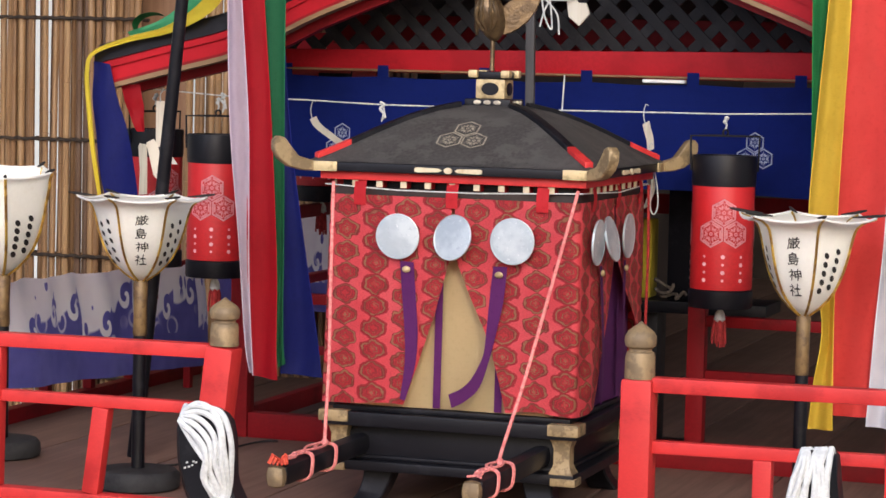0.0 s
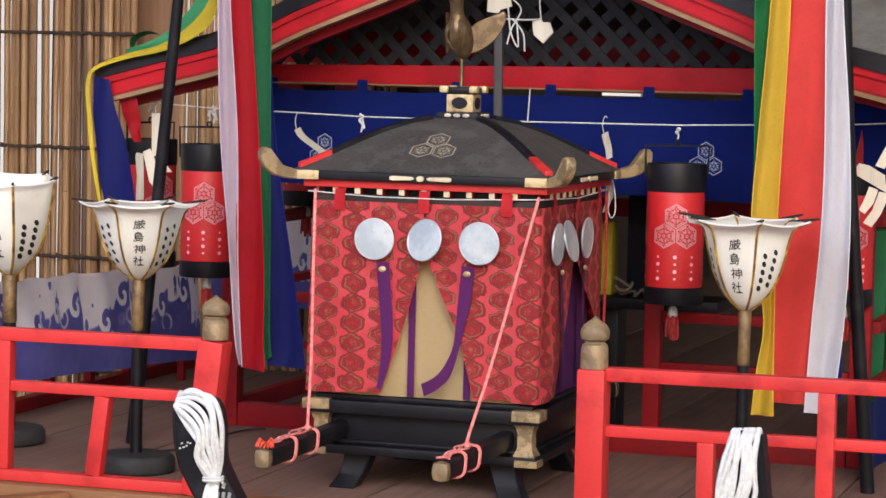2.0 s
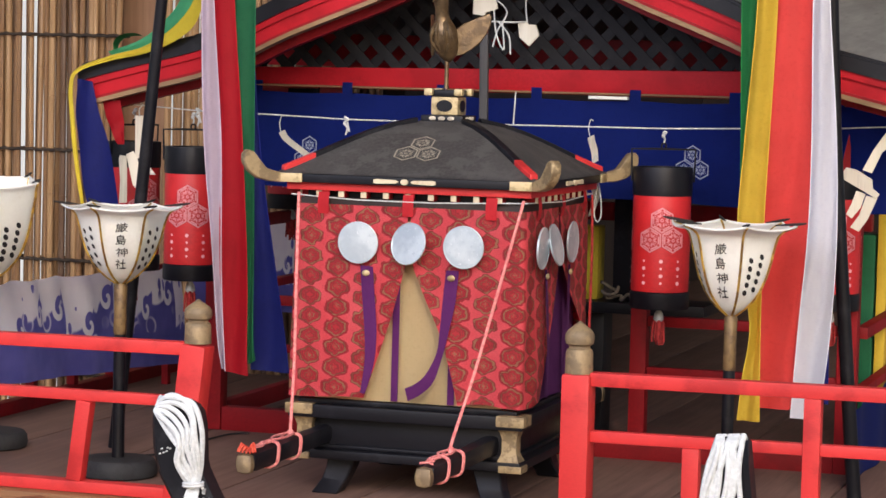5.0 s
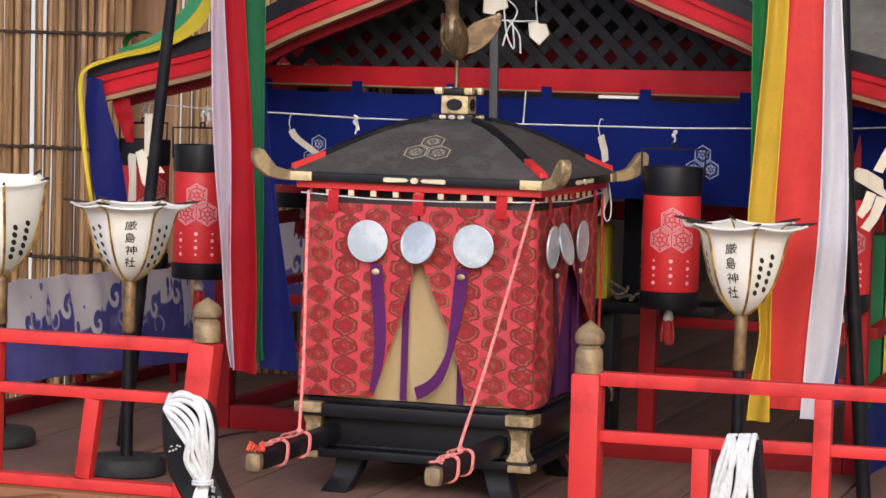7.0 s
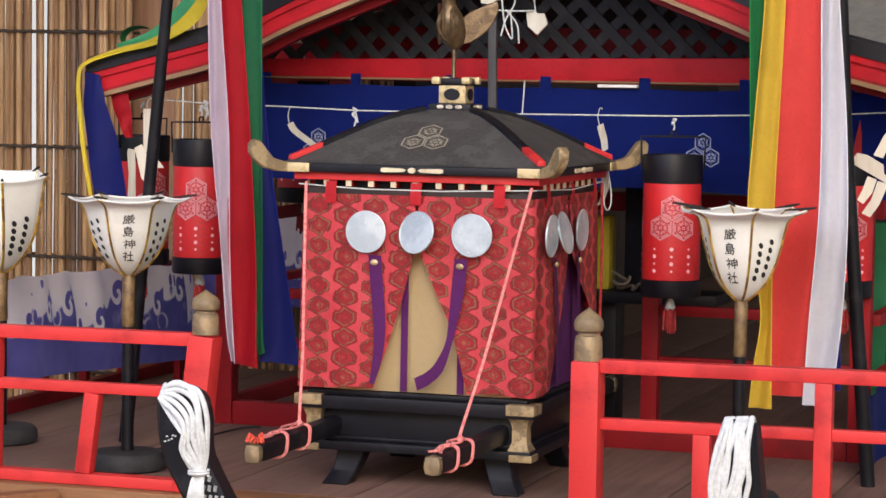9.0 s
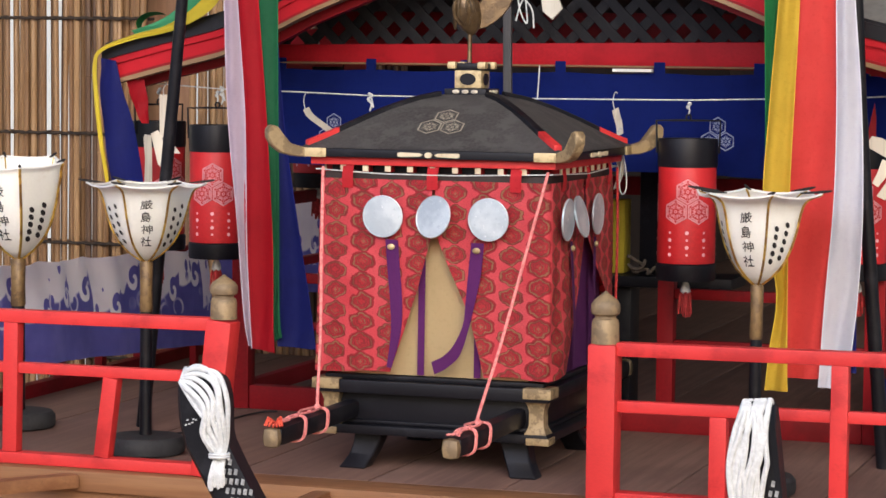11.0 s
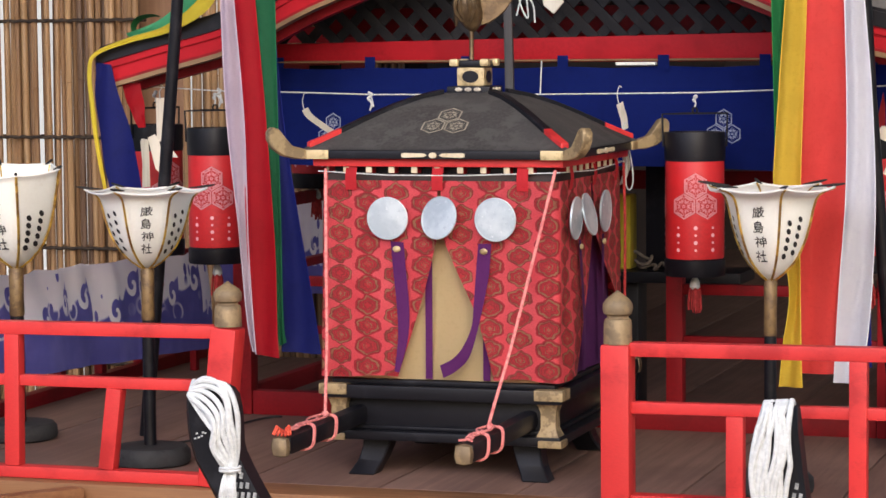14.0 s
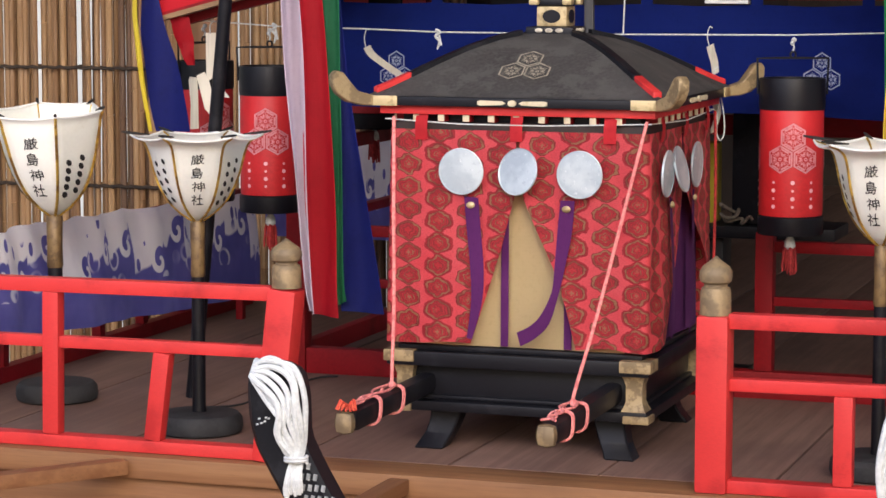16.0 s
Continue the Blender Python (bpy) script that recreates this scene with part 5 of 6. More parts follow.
# wooden tags on strings
def wood_tag(at, pts, strings, label, thick=0.006):
    e = thing("wooden_tag", at, label, "tag", "hanging wooden tags")
    part("tag", plate(pts, -thick / 2, thick / 2, bevel=0.001), PALEWOOD, e)
    for s in strings:
        part("string", tube(curve(s, 5), 0.0018, 5), CORD_WHITE, e, "white paper string")
    return e


wood_tag((0.045, 0.40, 0.915), [(-0.022, 0.016), (-0.004, 0.022), (0.002, 0.014), (0.018, 0.014), (0.026, -0.008), (0.004, -0.032), (-0.018, -0.014)], [[(-0.002, 0, 0.018), (-0.006, 0, 0.06), (0.0, 0, 0.11), (0.004, 0, 0.19)]], "pale wooden tag hung before the black lattice")
wood_tag((-0.045, 0.375, 0.965), [(-0.024, 0.024), (0.022, 0.030), (0.030, -0.004), (0.004, -0.012), (0.0, -0.020), (-0.026, -0.016)], [[(0.02, 0, 0.02), (0.05, 0, -0.01), (0.03, 0, -0.05), (0.02, 0, -0.085)], [(0.02, 0, 0.0), (0.028, 0, -0.06), (0.045, 0, -0.09), (0.04, 0, -0.03)], [(0.03, 0, -0.03), (0.055, 0, -0.06), (0.06, 0, -0.10)], [(0.0, 0.01, -0.03), (0.06, 0, -0.032), (0.085, 0.02, -0.03)], [(0, 0, 0.02), (0.01, 0, 0.06), (0.0, 0, 0.12)]], "pale wooden tag with looped strings before the lattice")


def folded_strips(at, pieces, string, label):
    """Flat strips of pale shaved wood, folded over each other and hung on a string; (x, z) outlines from at."""
    e = thing("folded_wood_strips", at, label, "tag", "hanging wooden tags")
    for i, pts in enumerate(pieces):
        b = plate(pts, -0.0012, 0.0012, bevel=0.0004)
        bmesh.ops.rotate(b, cent=(pts[0][0], 0, pts[0][1]), matrix=Matrix.Rotation(radians((9, -14, 12, -8, 6)[i]), 3, "Z"), verts=b.verts)
        bmesh.ops.translate(b, vec=(0, -0.004 * i, 0), verts=b.verts)
        part("strip", b, PALEWOOD, e)
    part("string", tube(curve(string, 4), 0.0014, 5), CORD_WHITE, e)
    return e


folded_strips((-0.805, 0.285, 0.620), [
    [(-0.007, 0.092), (0.014, 0.092), (0.013, 0.004), (-0.006, -0.006)],
    [(-0.043, -0.004), (-0.040, 0.004), (-0.022, 0.002), (-0.020, -0.030), (-0.019, -0.100), (-0.040, -0.102), (-0.038, -0.050)],
    [(-0.024, 0.006), (-0.008, 0.014), (0.000, 0.002), (0.012, -0.046), (0.004, -0.074), (-0.008, -0.060)],
    [(0.016, 0.006), (0.032, 0.002), (0.034, -0.016), (0.052, -0.036), (0.036, -0.036), (0.026, -0.090), (0.012, -0.092)]],
    [(0.003, 0, 0.090), (0.004, -0.003, 0.106), (0.010, 0, 0.116), (0.004, 0.003, 0.119)], "pale folded wooden strips hung beside the red lantern")
folded_strips((0.770, 0.285, 0.630), [
    [(0.058, 0.096), (0.034, 0.060), (0.014, 0.020), (0.033, 0.014), (0.052, 0.056), (0.074, 0.074)],
    [(-0.018, 0.024), (0.004, 0.020), (0.038, 0.002), (0.040, -0.016), (0.055, -0.027), (0.048, -0.036), (0.016, -0.020), (-0.032, 0.004)],
    [(0.004, -0.022), (0.023, -0.028), (0.014, -0.056), (-0.003, -0.078), (-0.015, -0.070), (-0.005, -0.049)],
    [(0.025, -0.031), (0.048, -0.035), (0.030, -0.078), (0.012, -0.104), (-0.006, -0.096), (0.012, -0.070)],
    [(-0.032, 0.016), (-0.047, -0.006), (-0.036, -0.006), (-0.018, 0.010)]],
    [(0.060, 0, 0.092), (0.064, -0.003, 0.102), (0.070, 0.004, 0.108)], "pale folded wooden strips hung beside the black pole")
for at, row, lab in (((-0.46, 0.335, 0.655), [(-0.034, 0.028), (-0.022, 0.012), (0.006, -0.008), (0.045, -0.032)], "slim pale wooden strip tied to the white line"),
                     ((0.203, 0.345, 0.680), [(-0.006, 0.014), (-0.002, 0.0), (0.003, -0.018), (0.006, -0.040)], "short pale wooden strip tied to the white line"),
                     ((0.225, 0.30, 0.575), [(-0.005, 0.045), (-0.006, 0.02), (-0.001, -0.01), (-0.012, -0.045)], "pale paper strip hung behind the palanquin")):
    e = thing("wood_strip", at, lab, "tag", "hanging wooden tags")
    edge = [(x, 0.001 * (-1) ** i, z) for i, (x, z) in enumerate(row)]
    part("strip", band(edge, [(x + 0.013, y + 0.002, z + 0.007) for x, y, z in edge], 5, 0.0025, 2), PALEWOOD, e)
    x0, z0 = row[0]
    part("string", tube(curve([(x0 + 0.006, 0, z0), (x0 + 0.001, 0.003, z0 + 0.020), (x0 + 0.004, 0.008, z0 + 0.038), (x0 + 0.010, 0.006, z0 + 0.036)], 4), 0.0010, 5), CORD_WHITE, e)


solo("red_pennant", plate([(0.737, 0.718), (0.741, 0.690), (0.742, 0.640), (0.722, 0.638), (0.728, 0.675)], 0.398, 0.4005), RED_DARK, (0.735, 0.40, 0.638), "small dark red cloth pennant on the white line", "cloth")


# ---- leaning black poles ----
for rows, lab in (([(-0.779, 0.135, 0.0), (-0.6965, 0.0825, 0.61), (-0.614, 0.03, 1.22)], "black pole leaning before the cabin's eave"),
                  ([(0.806, 0.185, 0.0), (0.782, 0.157, 0.308), (0.769, 0.140, 0.49), (0.754, 0.120, 0.71), (0.742, 0.10, 0.98), (0.734, 0.08, 1.22)], "black pole leaning behind the white streamer")):
    solo("leaning_pole", tube(rows, [0.0145 - 0.003 * i / (len(rows) - 1) for i in range(len(rows))], 14), BLACK, rows[0], lab, "pole", "leaning black poles")


# ---- five-coloured streamers ----
def streamers(at, label, rows):
    e = thing("streamers", at, label, "streamer", "five-coloured streamers")
    for name, mat, left, right, rip, ph, lab in rows:
        strip = part(name, band(left, right, 7, 0.0012, 8, rip, ph), mat, e, lab, world=True)
        for side, u in ((left, 0.0), (right, 1.0)):
            edge = curve(side, 7)
            edge = [(p.x, p.y + rip * math.sin(6.0 * u + 5.0 * m / (len(edge) - 1) + ph) + rip * 0.6 * math.sin(13.0 * m / (len(edge) - 1) + 3 * ph + 2 * u), p.z) for m, p in enumerate(edge)]
            part("hem", tube(edge, 0.0009, 5), mat, strip, "stitched hem", world=True)
    tie = tube([(left_x, at[1], 1.215) for left_x in np.linspace(min(r[2][0][0] for r in rows) - 0.065, max(r[3][0][0] for r in rows) + 0.01, 6)], 0.006, 8)
    part("hanging_rod", tie, BLACK, e, "short black rod", world=True)
    return e


streamers((-0.47, 0.03, 0.19), "lilac, red, green and blue cloth streamers hanging in strips", [
    ("lilac_streamer", LILAC, [(-0.545, 0.0, 1.21), (-0.538, 0.0, 0.96), (-0.527, 0.0, 0.67), (-0.503, 0.0, 0.44), (-0.485, 0.0, 0.265), (-0.476, 0.0, 0.203)],
     [(-0.517, 0.006, 1.21), (-0.513, 0.006, 0.96), (-0.493, 0.006, 0.67), (-0.485, 0.006, 0.44), (-0.476, 0.005, 0.265), (-0.470, 0.005, 0.197)], 0.004, 0.3, "lilac-white streamer"),
    ("red_streamer", CRIMSON, [(-0.522, 0.012, 1.21), (-0.517, 0.012, 0.96), (-0.498, 0.012, 0.67), (-0.489, 0.012, 0.44), (-0.480, 0.012, 0.265), (-0.473, 0.012, 0.196)],
     [(-0.478, 0.012, 1.21), (-0.472, 0.012, 0.96), (-0.446, 0.012, 0.67), (-0.431, 0.012, 0.44), (-0.427, 0.012, 0.265), (-0.423, 0.012, 0.190)], 0.004, 1.0, "deep red streamer"),
    ("green_streamer", GREEN_DEEP, [(-0.480, 0.022, 1.21), (-0.475, 0.022, 0.96), (-0.450, 0.022, 0.67), (-0.434, 0.022, 0.44), (-0.430, 0.022, 0.265), (-0.427, 0.022, 0.213)],
     [(-0.434, 0.022, 1.21), (-0.427, 0.022, 0.96), (-0.424, 0.022, 0.67), (-0.419, 0.022, 0.44), (-0.417, 0.022, 0.265), (-0.414, 0.022, 0.220)], 0.003, 2.0, "green streamer"),
    ("blue_streamer", BLUE_SILK, [(-0.475, 0.036, 1.21), (-0.470, 0.036, 0.96), (-0.450, 0.036, 0.67), (-0.436, 0.036, 0.44), (-0.430, 0.036, 0.265), (-0.426, 0.036, 0.200)],
     [(-0.450, 0.040, 1.21), (-0.445, 0.040, 0.96), (-0.424, 0.040, 0.70), (-0.388, 0.046, 0.46), (-0.357, 0.05, 0.265), (-0.345, 0.05, 0.196)], 0.005, 0.7, "wide blue streamer")])
streamers((0.67, 0.03, 0.17), "green, yellow, red and white cloth streamers hanging in strips", [
    ("green_streamer", GREEN_SILK, [(0.572, 0.030, 1.21), (0.578, 0.030, 0.97), (0.585, 0.030, 0.70), (0.590, 0.03, 0.50), (0.597, 0.03, 0.42)],
     [(0.618, 0.030, 1.21), (0.618, 0.030, 0.97), (0.612, 0.030, 0.70), (0.608, 0.03, 0.50), (0.606, 0.03, 0.42)], 0.003, 0.2, "green streamer"),
    ("yellow_streamer", YELLOW_SILK, [(0.612, 0.002, 1.21), (0.614, 0.002, 0.97), (0.598, 0.002, 0.72), (0.592, -0.002, 0.52), (0.622, -0.002, 0.36), (0.610, -0.003, 0.25), (0.603, -0.004, 0.168)],
     [(0.652, -0.002, 1.21), (0.652, -0.002, 0.97), (0.646, -0.002, 0.72), (0.642, -0.004, 0.52), (0.642, -0.004, 0.36), (0.645, -0.004, 0.25), (0.647, -0.004, 0.168)], 0.006, 1.1, "yellow streamer"),
    ("red_streamer", RED_SILK, [(0.640, 0.020, 1.21), (0.640, 0.020, 0.97), (0.632, 0.020, 0.72), (0.628, 0.020, 0.52), (0.632, 0.020, 0.34), (0.636, 0.020, 0.190)],
     [(0.722, 0.016, 1.21), (0.724, 0.016, 0.97), (0.729, 0.016, 0.72), (0.728, 0.018, 0.52), (0.720, 0.018, 0.34), (0.712, 0.018, 0.192)], 0.007, 2.1, "broad red streamer"),
    ("white_streamer", WHITE_SILK, [(0.718, 0.007, 1.21), (0.720, 0.007, 0.97), (0.726, 0.007, 0.72), (0.725, 0.007, 0.52), (0.714, 0.007, 0.34), (0.704, 0.008, 0.177)],
     [(0.742, 0.004, 1.21), (0.753, 0.004, 0.97), (0.773, 0.004, 0.72), (0.782, 0.004, 0.52), (0.775, 0.004, 0.34), (0.759, 0.004, 0.174)], 0.006, 0.4, "bluish white streamer"),
    ("blue_streamer", BLUE_SILK, [(0.705, 0.034, 1.21), (0.708, 0.034, 0.97), (0.720, 0.034, 0.72), (0.735, 0.034, 0.52), (0.730, 0.034, 0.34), (0.722, 0.034, 0.21)],
     [(0.735, 0.034, 1.21), (0.738, 0.034, 0.97), (0.750, 0.034, 0.72), (0.760, 0.034, 0.52), (0.768, 0.034, 0.34), (0.772, 0.034, 0.205)], 0.004, 0.9, "blue streamer behind")])

# cloth draped over the eave's tip
dr = thing("eave_drape", (-0.88, 0.17, 0.53), "yellow, green and blue cloth draped over the cabin eave", "streamer")
yb = YB - 0.03
part("yellow_cloth", band([(-0.615, yb, 1.00), (-0.640, yb, 0.945), (-0.685, yb, 0.898), (-0.745, yb, 0.862), (-0.820, yb, 0.842), (-0.900, yb, 0.812), (-0.918, yb, 0.775), (-0.912, yb, 0.70), (-0.900, yb, 0.61), (-0.884, yb, 0.52)],
     [(-0.600, yb - 0.01, 0.965), (-0.620, yb - 0.01, 0.912), (-0.665, yb - 0.01, 0.876), (-0.735, yb - 0.01, 0.848), (-0.815, yb - 0.01, 0.831), (-0.890, yb - 0.01, 0.805), (-0.902, yb - 0.01, 0.77), (-0.897, yb - 0.008, 0.70), (-0.888, yb - 0.006, 0.61), (-0.874, yb - 0.004, 0.52)], 5, 0.0012, 4, 0.003), YELLOW_BRIGHT, dr, "yellow cloth edge", world=True)
part("green_cloth", band([(-0.640, yb + 0.012, 1.05), (-0.668, yb + 0.012, 0.96), (-0.712, yb + 0.012, 0.91), (-0.765, yb + 0.012, 0.872), (-0.83, yb + 0.012, 0.85)],
     [(-0.60, yb + 0.008, 1.02), (-0.630, yb + 0.008, 0.94), (-0.680, yb + 0.008, 0.885), (-0.745, yb + 0.008, 0.848), (-0.82, yb + 0.008, 0.834)], 6, 0.0012, 5, 0.004), GREEN_PALE, dr, "pale green cloth on the roof", world=True)
part("blue_cloth", band([(-0.902, yb + 0.008, 0.79), (-0.905, yb + 0.008, 0.72), (-0.892, yb + 0.008, 0.62), (-0.872, yb + 0.008, 0.52)],
     [(-0.868, yb + 0.012, 0.785), (-0.846, yb + 0.012, 0.70), (-0.818, yb + 0.012, 0.62), (-0.800, yb + 0.012, 0.52)], 6, 0.0012, 6, 0.004), BLUE_SILK, dr, "blue cloth hanging at the tip", world=True)
part("red_cloth", band([(-0.858, yb + 0.04, 0.745), (-0.848, yb + 0.04, 0.71), (-0.834, yb + 0.04, 0.68), (-0.818, yb + 0.04, 0.65)],
     [(-0.816, yb + 0.045, 0.745), (-0.810, yb + 0.045, 0.71), (-0.806, yb + 0.045, 0.68), (-0.804, yb + 0.045, 0.65)], 5, 0.0012, 3, 0.003), CRIMSON, dr, "red cloth strip behind", world=True)
lp = [(-0.738, 0.868), (-0.760, 0.887), (-0.785, 0.891), (-0.812, 0.884), (-0.825, 0.866), (-0.814, 0.846), (-0.788, 0.842), (-0.765, 0.850)]
part("green_loop", band([(x, yb + 0.022, z) for x, z in lp], [(x, yb + 0.05, z - 0.006) for x, z in lp], 5, 0.0012, 2), GREEN_SILK, dr, "looped green ribbon end", world=True)


# ---- wave cloth along the side ----
def wave_side(u, v):
    y = -0.62 + 1.82 * u
    top = float(np.interp(y, [-0.62, 0.0, 0.4, 1.2], [0.338, 0.338, 0.330, 0.305]))
    bot = float(np.interp(y, [-0.62, -0.13, 0.765, 1.2], [0.140, 0.129, 0.081, 0.060]))
    top += 0.0022 * math.sin(29 * y) + 0.0015 * math.sin(53 * y + 1)
    return Vector((-1.075 - 0.010 * math.sin(16 * y) - 0.006 * math.sin(37 * y + 1) * (1 - v) - 0.007 * math.sin(46 * y + 2.0 * v) * v - 0.02 * v * v, y, bot + (top - bot) * v))


wc = thing("wave_cloth", (-1.075, 0.3, 0.118), "white cloth with violet-blue surf pattern hung on the side rail", "cloth")
part("side_panel", sheet(wave_side, 150, 12, 0.0015, (1.82, 0.2)), WAVE, wc, world=True)
bc = thing("wave_cloth", (-0.4, 1.21, 0.12), "white cloth with violet-blue surf pattern across the back", "cloth")
part("back_panel", sheet(lambda u, v: Vector((-1.07 + 0.75 * u, 1.205 + 0.008 * math.sin(22 * u), 0.20 + 0.24 * v)), 70, 10, 0.0015, (1.5, 0.24)), WAVE, bc, world=True)
sr = thing("side_railing", (-1.075, 0.3, 0), "low red side railing under the wave cloth", "railing")
part("rail", box(-1.236, -1.206, -0.34, 1.45, 0.0, 0.032, 0.002), RED_DARK, sr, world=True)
part("rail", box(-1.232, -1.210, -0.34, 1.45, 0.094, 0.116, 0.002), RED_DARK, sr, world=True)
part("cloth_rail", box(-1.132, -1.118, -0.62, 1.19, 0.300, 0.314, 0.002), RED_DARK, sr, world=True)
for i in range(8):
    part("post", box(-1.232, -1.210, -0.28 + 0.22 * i, -0.255 + 0.22 * i, 0.0325, 0.0935, 0.002), RED_DARK, sr, world=True)
for y0 in (-0.61, 1.17):
    part("cloth_post", box(-1.134, -1.116, y0, y0 + 0.02, 0.0 if y0 > 0 else -0.17, 0.2995, 0.002), RED_DARK, sr, world=True)

# blue cloth on the cabin's side rail
solo("side_cloth", sheet(lambda u, v: Vector((0.778 + 0.006 * math.sin(20 * u), 0.29 + 0.95 * u, 0.002 + 0.158 * v)), 40, 6, 0.0015, (0.95, 0.16)), BLUE, (0.778, 0.7, 0.002), "plain blue cloth on the cabin's side rail", "cloth")

solo("cable", tube(curve([(-0.735, -0.02, 0.003), (-0.700, 0.01, 0.003), (-0.655, 0.06, 0.003), (-0.646, 0.12, 0.003), (-0.640, 0.30, 0.003), (-0.632, 0.388, 0.003), (-0.617, 0.433, 0.003), (-0.591, 0.440, 0.004)], 5), 0.0022, 6), RUBBER, (-0.65, 0.2, 0.001), "thin black cable lying on the deck", "cable")

# things inside the cabin
solo("yellow_cloth_box", box(0.104, 0.148, 0.66, 0.72, 0.3255, 0.490, 0.006), YELLOW_SHADED, (0.18, 0.69, 0.325), "yellow cloth-covered box in the dark cabin", "box")
ped = thing("offering_stand", (0.16, 0.74, 0), "black stand inside the cabin", "stand")
part("top", box(0.06, 0.40, 0.62, 0.78, 0.300, 0.325, 0.004), BLACK, ped, world=True)
part("column", box(0.085, 0.165, 0.66, 0.74, 0.0205, 0.2995, 0.003), BLACK, ped, world=True)
part("foot", box(0.045, 0.205, 0.62, 0.78, 0.0, 0.020, 0.003), BLACK, ped, world=True)
solo("dark_chest", box(0.182, 0.300, 0.655, 0.75, 0.3255, 0.60, 0.006), BLACK, (0.28, 0.70, 0.3255), "dark wooden chest on the black stand", "chest")
for gx, gw, gz, mat, nm, lab in ((0.690, 0.020, 0.475, GREEN_DEEP, "green_cloth_box", "green cloth-covered box inside the cabin"), (0.726, 0.012, 0.530, YELLOW_SILK, "yellow_cloth_box", "yellow cloth-covered box inside the cabin")):
    solo(nm, box(gx - gw, gx + gw, 1.02, 1.08, 0.0, gz, 0.006), mat, (gx, 1.05, 0), lab, "box")
rp = thing("rope_heap", (0.19, 0.632, 0.326), "small heap of dull straw rope on the black stand", "rope")
coil = [(0.186 + (0.022 + 0.006 * math.sin(1.7 * t)) * math.cos(t), 0.632 + 0.010 * math.sin(t), 0.331 + 0.0035 * t + 0.006 * math.sin(2.3 * t)) for t in np.linspace(0, 9.5, 30)]
part("coil", tube(curve(coil, 3), 0.0034, 6), ROPE, rp, world=True)
part("rope_end", tube(curve([coil[0], (0.212, 0.626, 0.330), (0.226, 0.625, 0.345), (0.232, 0.626, 0.338)], 4), 0.0032, 6), ROPE, rp, world=True)


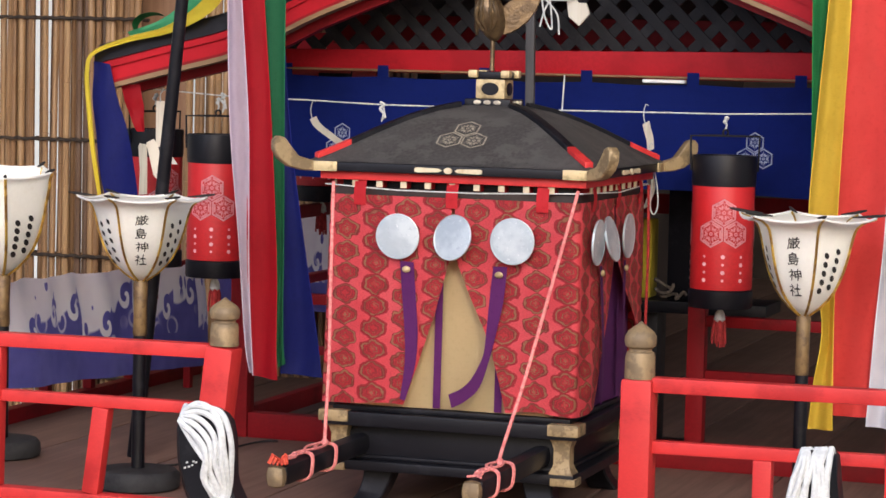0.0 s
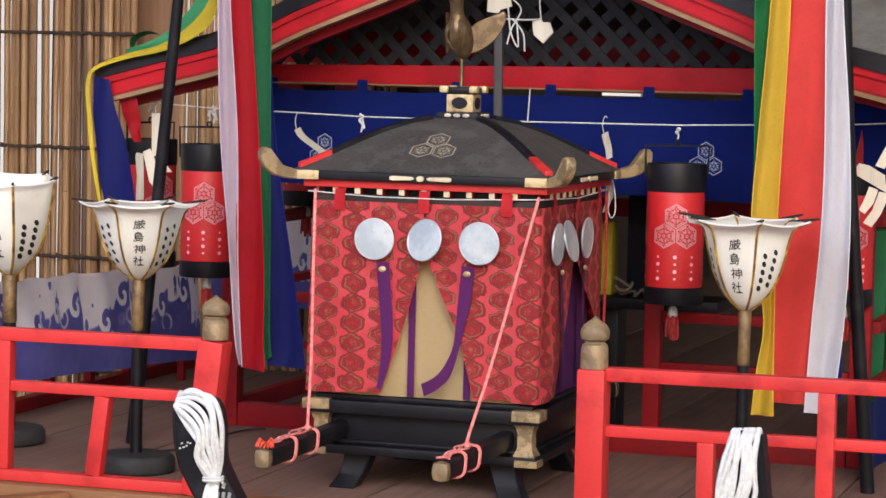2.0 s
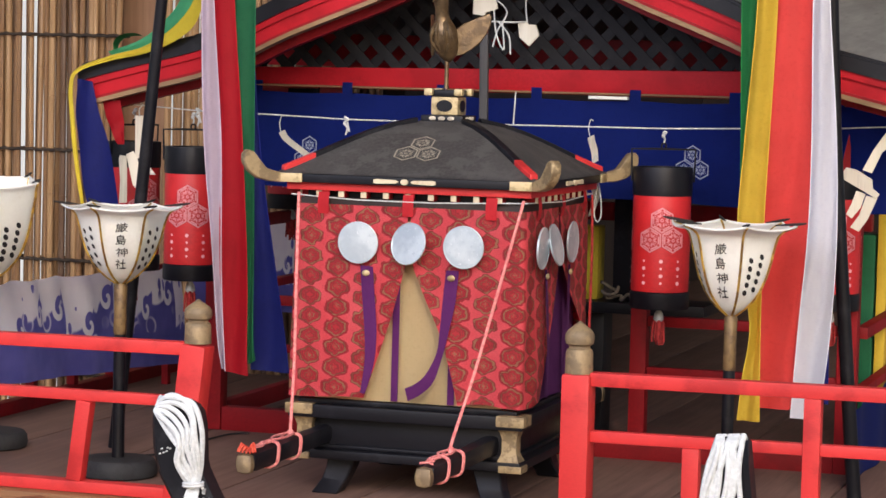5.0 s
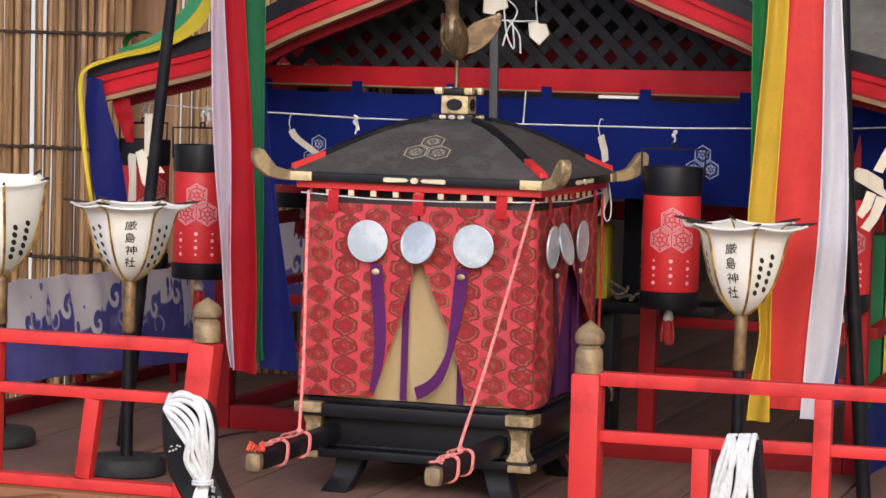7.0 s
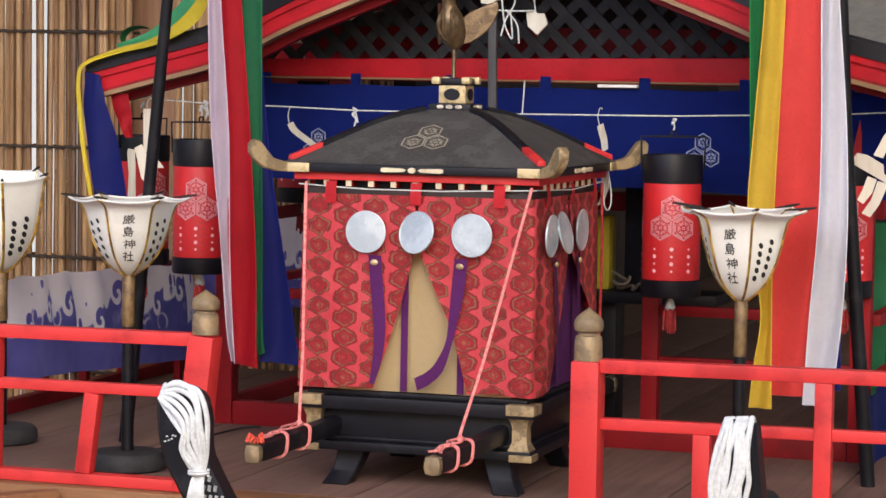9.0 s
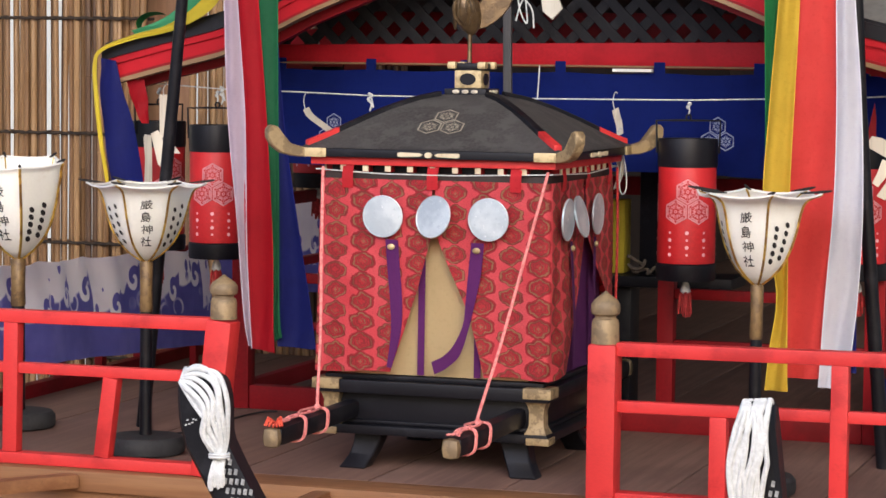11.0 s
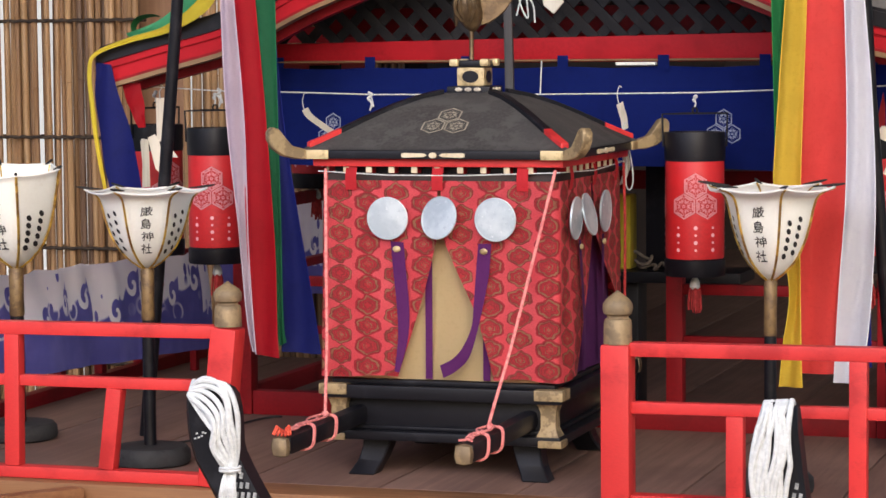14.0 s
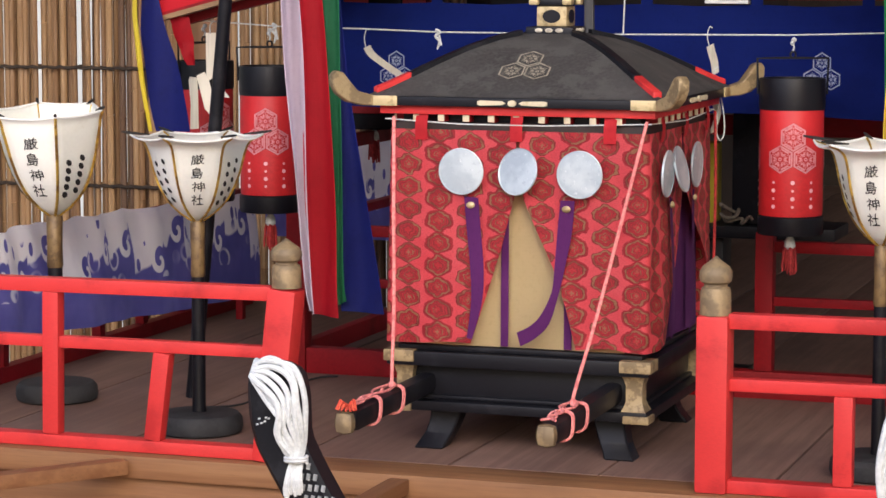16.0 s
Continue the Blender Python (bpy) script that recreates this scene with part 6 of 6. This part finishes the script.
# ---- bow posts with white yarn ----
def bow_post(y, outline, net_rows, near, far, fan, label, speck):
    """A flat black bow post of the given (x, z) outline; yarn strands run between two guide lines and fan out below the binding."""
    xs, zs = [p for p, _ in outline], [q for _, q in outline]
    e = thing("bow_post", (sum(xs) / len(xs), y, min(zs)), label, "post", "bow posts")
    b = plate(outline, y - 0.026, y + 0.026, bevel=0.007)
    post = part("post", b, BLACK, e, "black lacquered post", world=True)
    for x, z, n in net_rows:
        for i in range(n):
            q = x + 0.0098 * i
            part("net_patch", plate([(q, z), (q + 0.0052, z - 0.001), (q + 0.0066, z + 0.0078), (q + 0.0015, z + 0.0088)], y - 0.0285, y - 0.0262), NET, post, "small white woven patch", world=True)
    for i, (dx, dz) in enumerate(() if speck is None else ((0.0, 0.0), (0.006, 0.002), (0.011, 0.0045), (0.017, 0.009), (0.013, 0.010), (0.003, 0.008))):
        part("paint_speck", plate([(speck[0] + dx, speck[1] + dz), (speck[0] + dx + 0.0034, speck[1] + dz + 0.0008), (speck[0] + dx + 0.0030, speck[1] + dz + 0.0032), (speck[0] + dx + 0.0004, speck[1] + dz + 0.0026)], y - 0.0275, y - 0.0262), CORD_WHITE, post, "small white speck", world=True)
    ga, gb = curve(near, 6), curve(far, 6)
    w = bmesh.new()
    rng = random.Random(int(near[0][0] * 1000))
    n = 11 if near[0][0] > 0.5 else 7
    for i in range(n + 2):
        t = (i % n) / (n - 1)
        j, k = 0.003 * rng.uniform(-1, 1), rng.uniform(0, 6)
        lift = 0.006 if i >= n else 0.0
        pts = []
        for m, (p, q) in enumerate(zip(ga, gb)):
            v = m / (len(ga) - 1)
            tt = min(1, max(0, t + 0.13 * math.sin(6.5 * v + k) * math.sin(math.pi * min(1, v + 0.15))))
            r = p.lerp(q, tt)
            pts.append((r.x + j * math.sin(math.pi * v), y - 0.024 - 0.016 * math.sin(math.pi * min(1, v * 1.15)) - lift - 0.006 * (1 - (2 * tt - 1) ** 2), r.z))
        tube([(pts[0][0] - 0.002, y + 0.012, pts[0][2] - 0.006), (pts[0][0], y - 0.012, pts[0][2] + 0.006)] + pts[1:], 0.0037 + 0.0009 * rng.random(), 7, w)
        end = Vector(fan[0]).lerp(Vector(fan[1]), t)
        mid = Vector(pts[-1]).lerp(Vector((end.x, y - 0.034, end.z)), 0.5)
        tube(curve([pts[-1], (mid.x, y - 0.036, mid.z), (end.x + j, y - 0.031, end.z - 0.008 * rng.random())], 3), [0.0036] * 6 + [0.002], 6, w)
    yarn = part("yarn", w, YARN, post, "thick white yarn drawn over the top", world=True)
    c = ga[-1].lerp(gb[-1], 0.5)
    part("binding", tube([(c.x + 0.0155 * math.cos(t), y - 0.030 + 0.0125 * math.sin(t), c.z - 0.003 + 0.0006 * t) for t in np.linspace(0, 14, 50)], 0.0024, 5), YARN, yarn, "yarn binding", world=True)
    return e


bow_post(-1.20, [(-0.080, 0.300), (-0.084, 0.270), (-0.081, 0.228), (-0.071, 0.190), (-0.033, 0.125), (0.018, 0.043), (0.140, -0.169), (0.225, -0.169), (0.100, 0.026), (0.052, 0.108), (0.018, 0.166), (-0.003, 0.207), (-0.005, 0.264), (-0.012, 0.296), (-0.040, 0.309)],
         [(-0.004, 0.166, 2), (-0.004, 0.151, 3), (-0.002, 0.136, 4), (0.002, 0.121, 5), (0.010, 0.106, 5), (0.019, 0.091, 5), (0.028, 0.076, 5)],
         [(-0.076, 0, 0.292), (-0.050, 0, 0.262), (-0.028, 0, 0.235), (-0.032, 0, 0.210), (-0.020, 0, 0.186), (-0.013, 0, 0.178)],
         [(-0.073, 0, 0.304), (-0.042, 0, 0.321), (-0.004, 0, 0.307), (0.010, 0, 0.268), (0.006, 0, 0.222), (-0.003, 0, 0.178)],
         [(-0.024, 0, 0.130), (0.003, 0, 0.134)], "black leaning bow post topped with thick white yarn", (-0.068, 0.222))
bow_post(-1.04, [(0.774, 0.284), (0.770, 0.234), (0.772, 0.183), (0.780, 0.115), (0.812, -0.169), (0.890, -0.169), (0.846, 0.115), (0.837, 0.183), (0.831, 0.234), (0.825, 0.284), (0.800, 0.288)],
         [(0.826, 0.160, 1), (0.822, 0.145, 2), (0.824, 0.130, 2), (0.826, 0.115, 2)],
         [(0.780, 0, 0.279), (0.775, 0, 0.250), (0.768, 0, 0.200), (0.769, 0, 0.158), (0.776, 0, 0.112), (0.782, 0, 0.095)],
         [(0.820, 0, 0.283), (0.823, 0, 0.254), (0.822, 0, 0.208), (0.815, 0, 0.170), (0.807, 0, 0.118), (0.798, 0, 0.095)],
         [(0.774, 0, 0.045), (0.804, 0, 0.048)], "black upright bow post topped with thick white yarn", None)
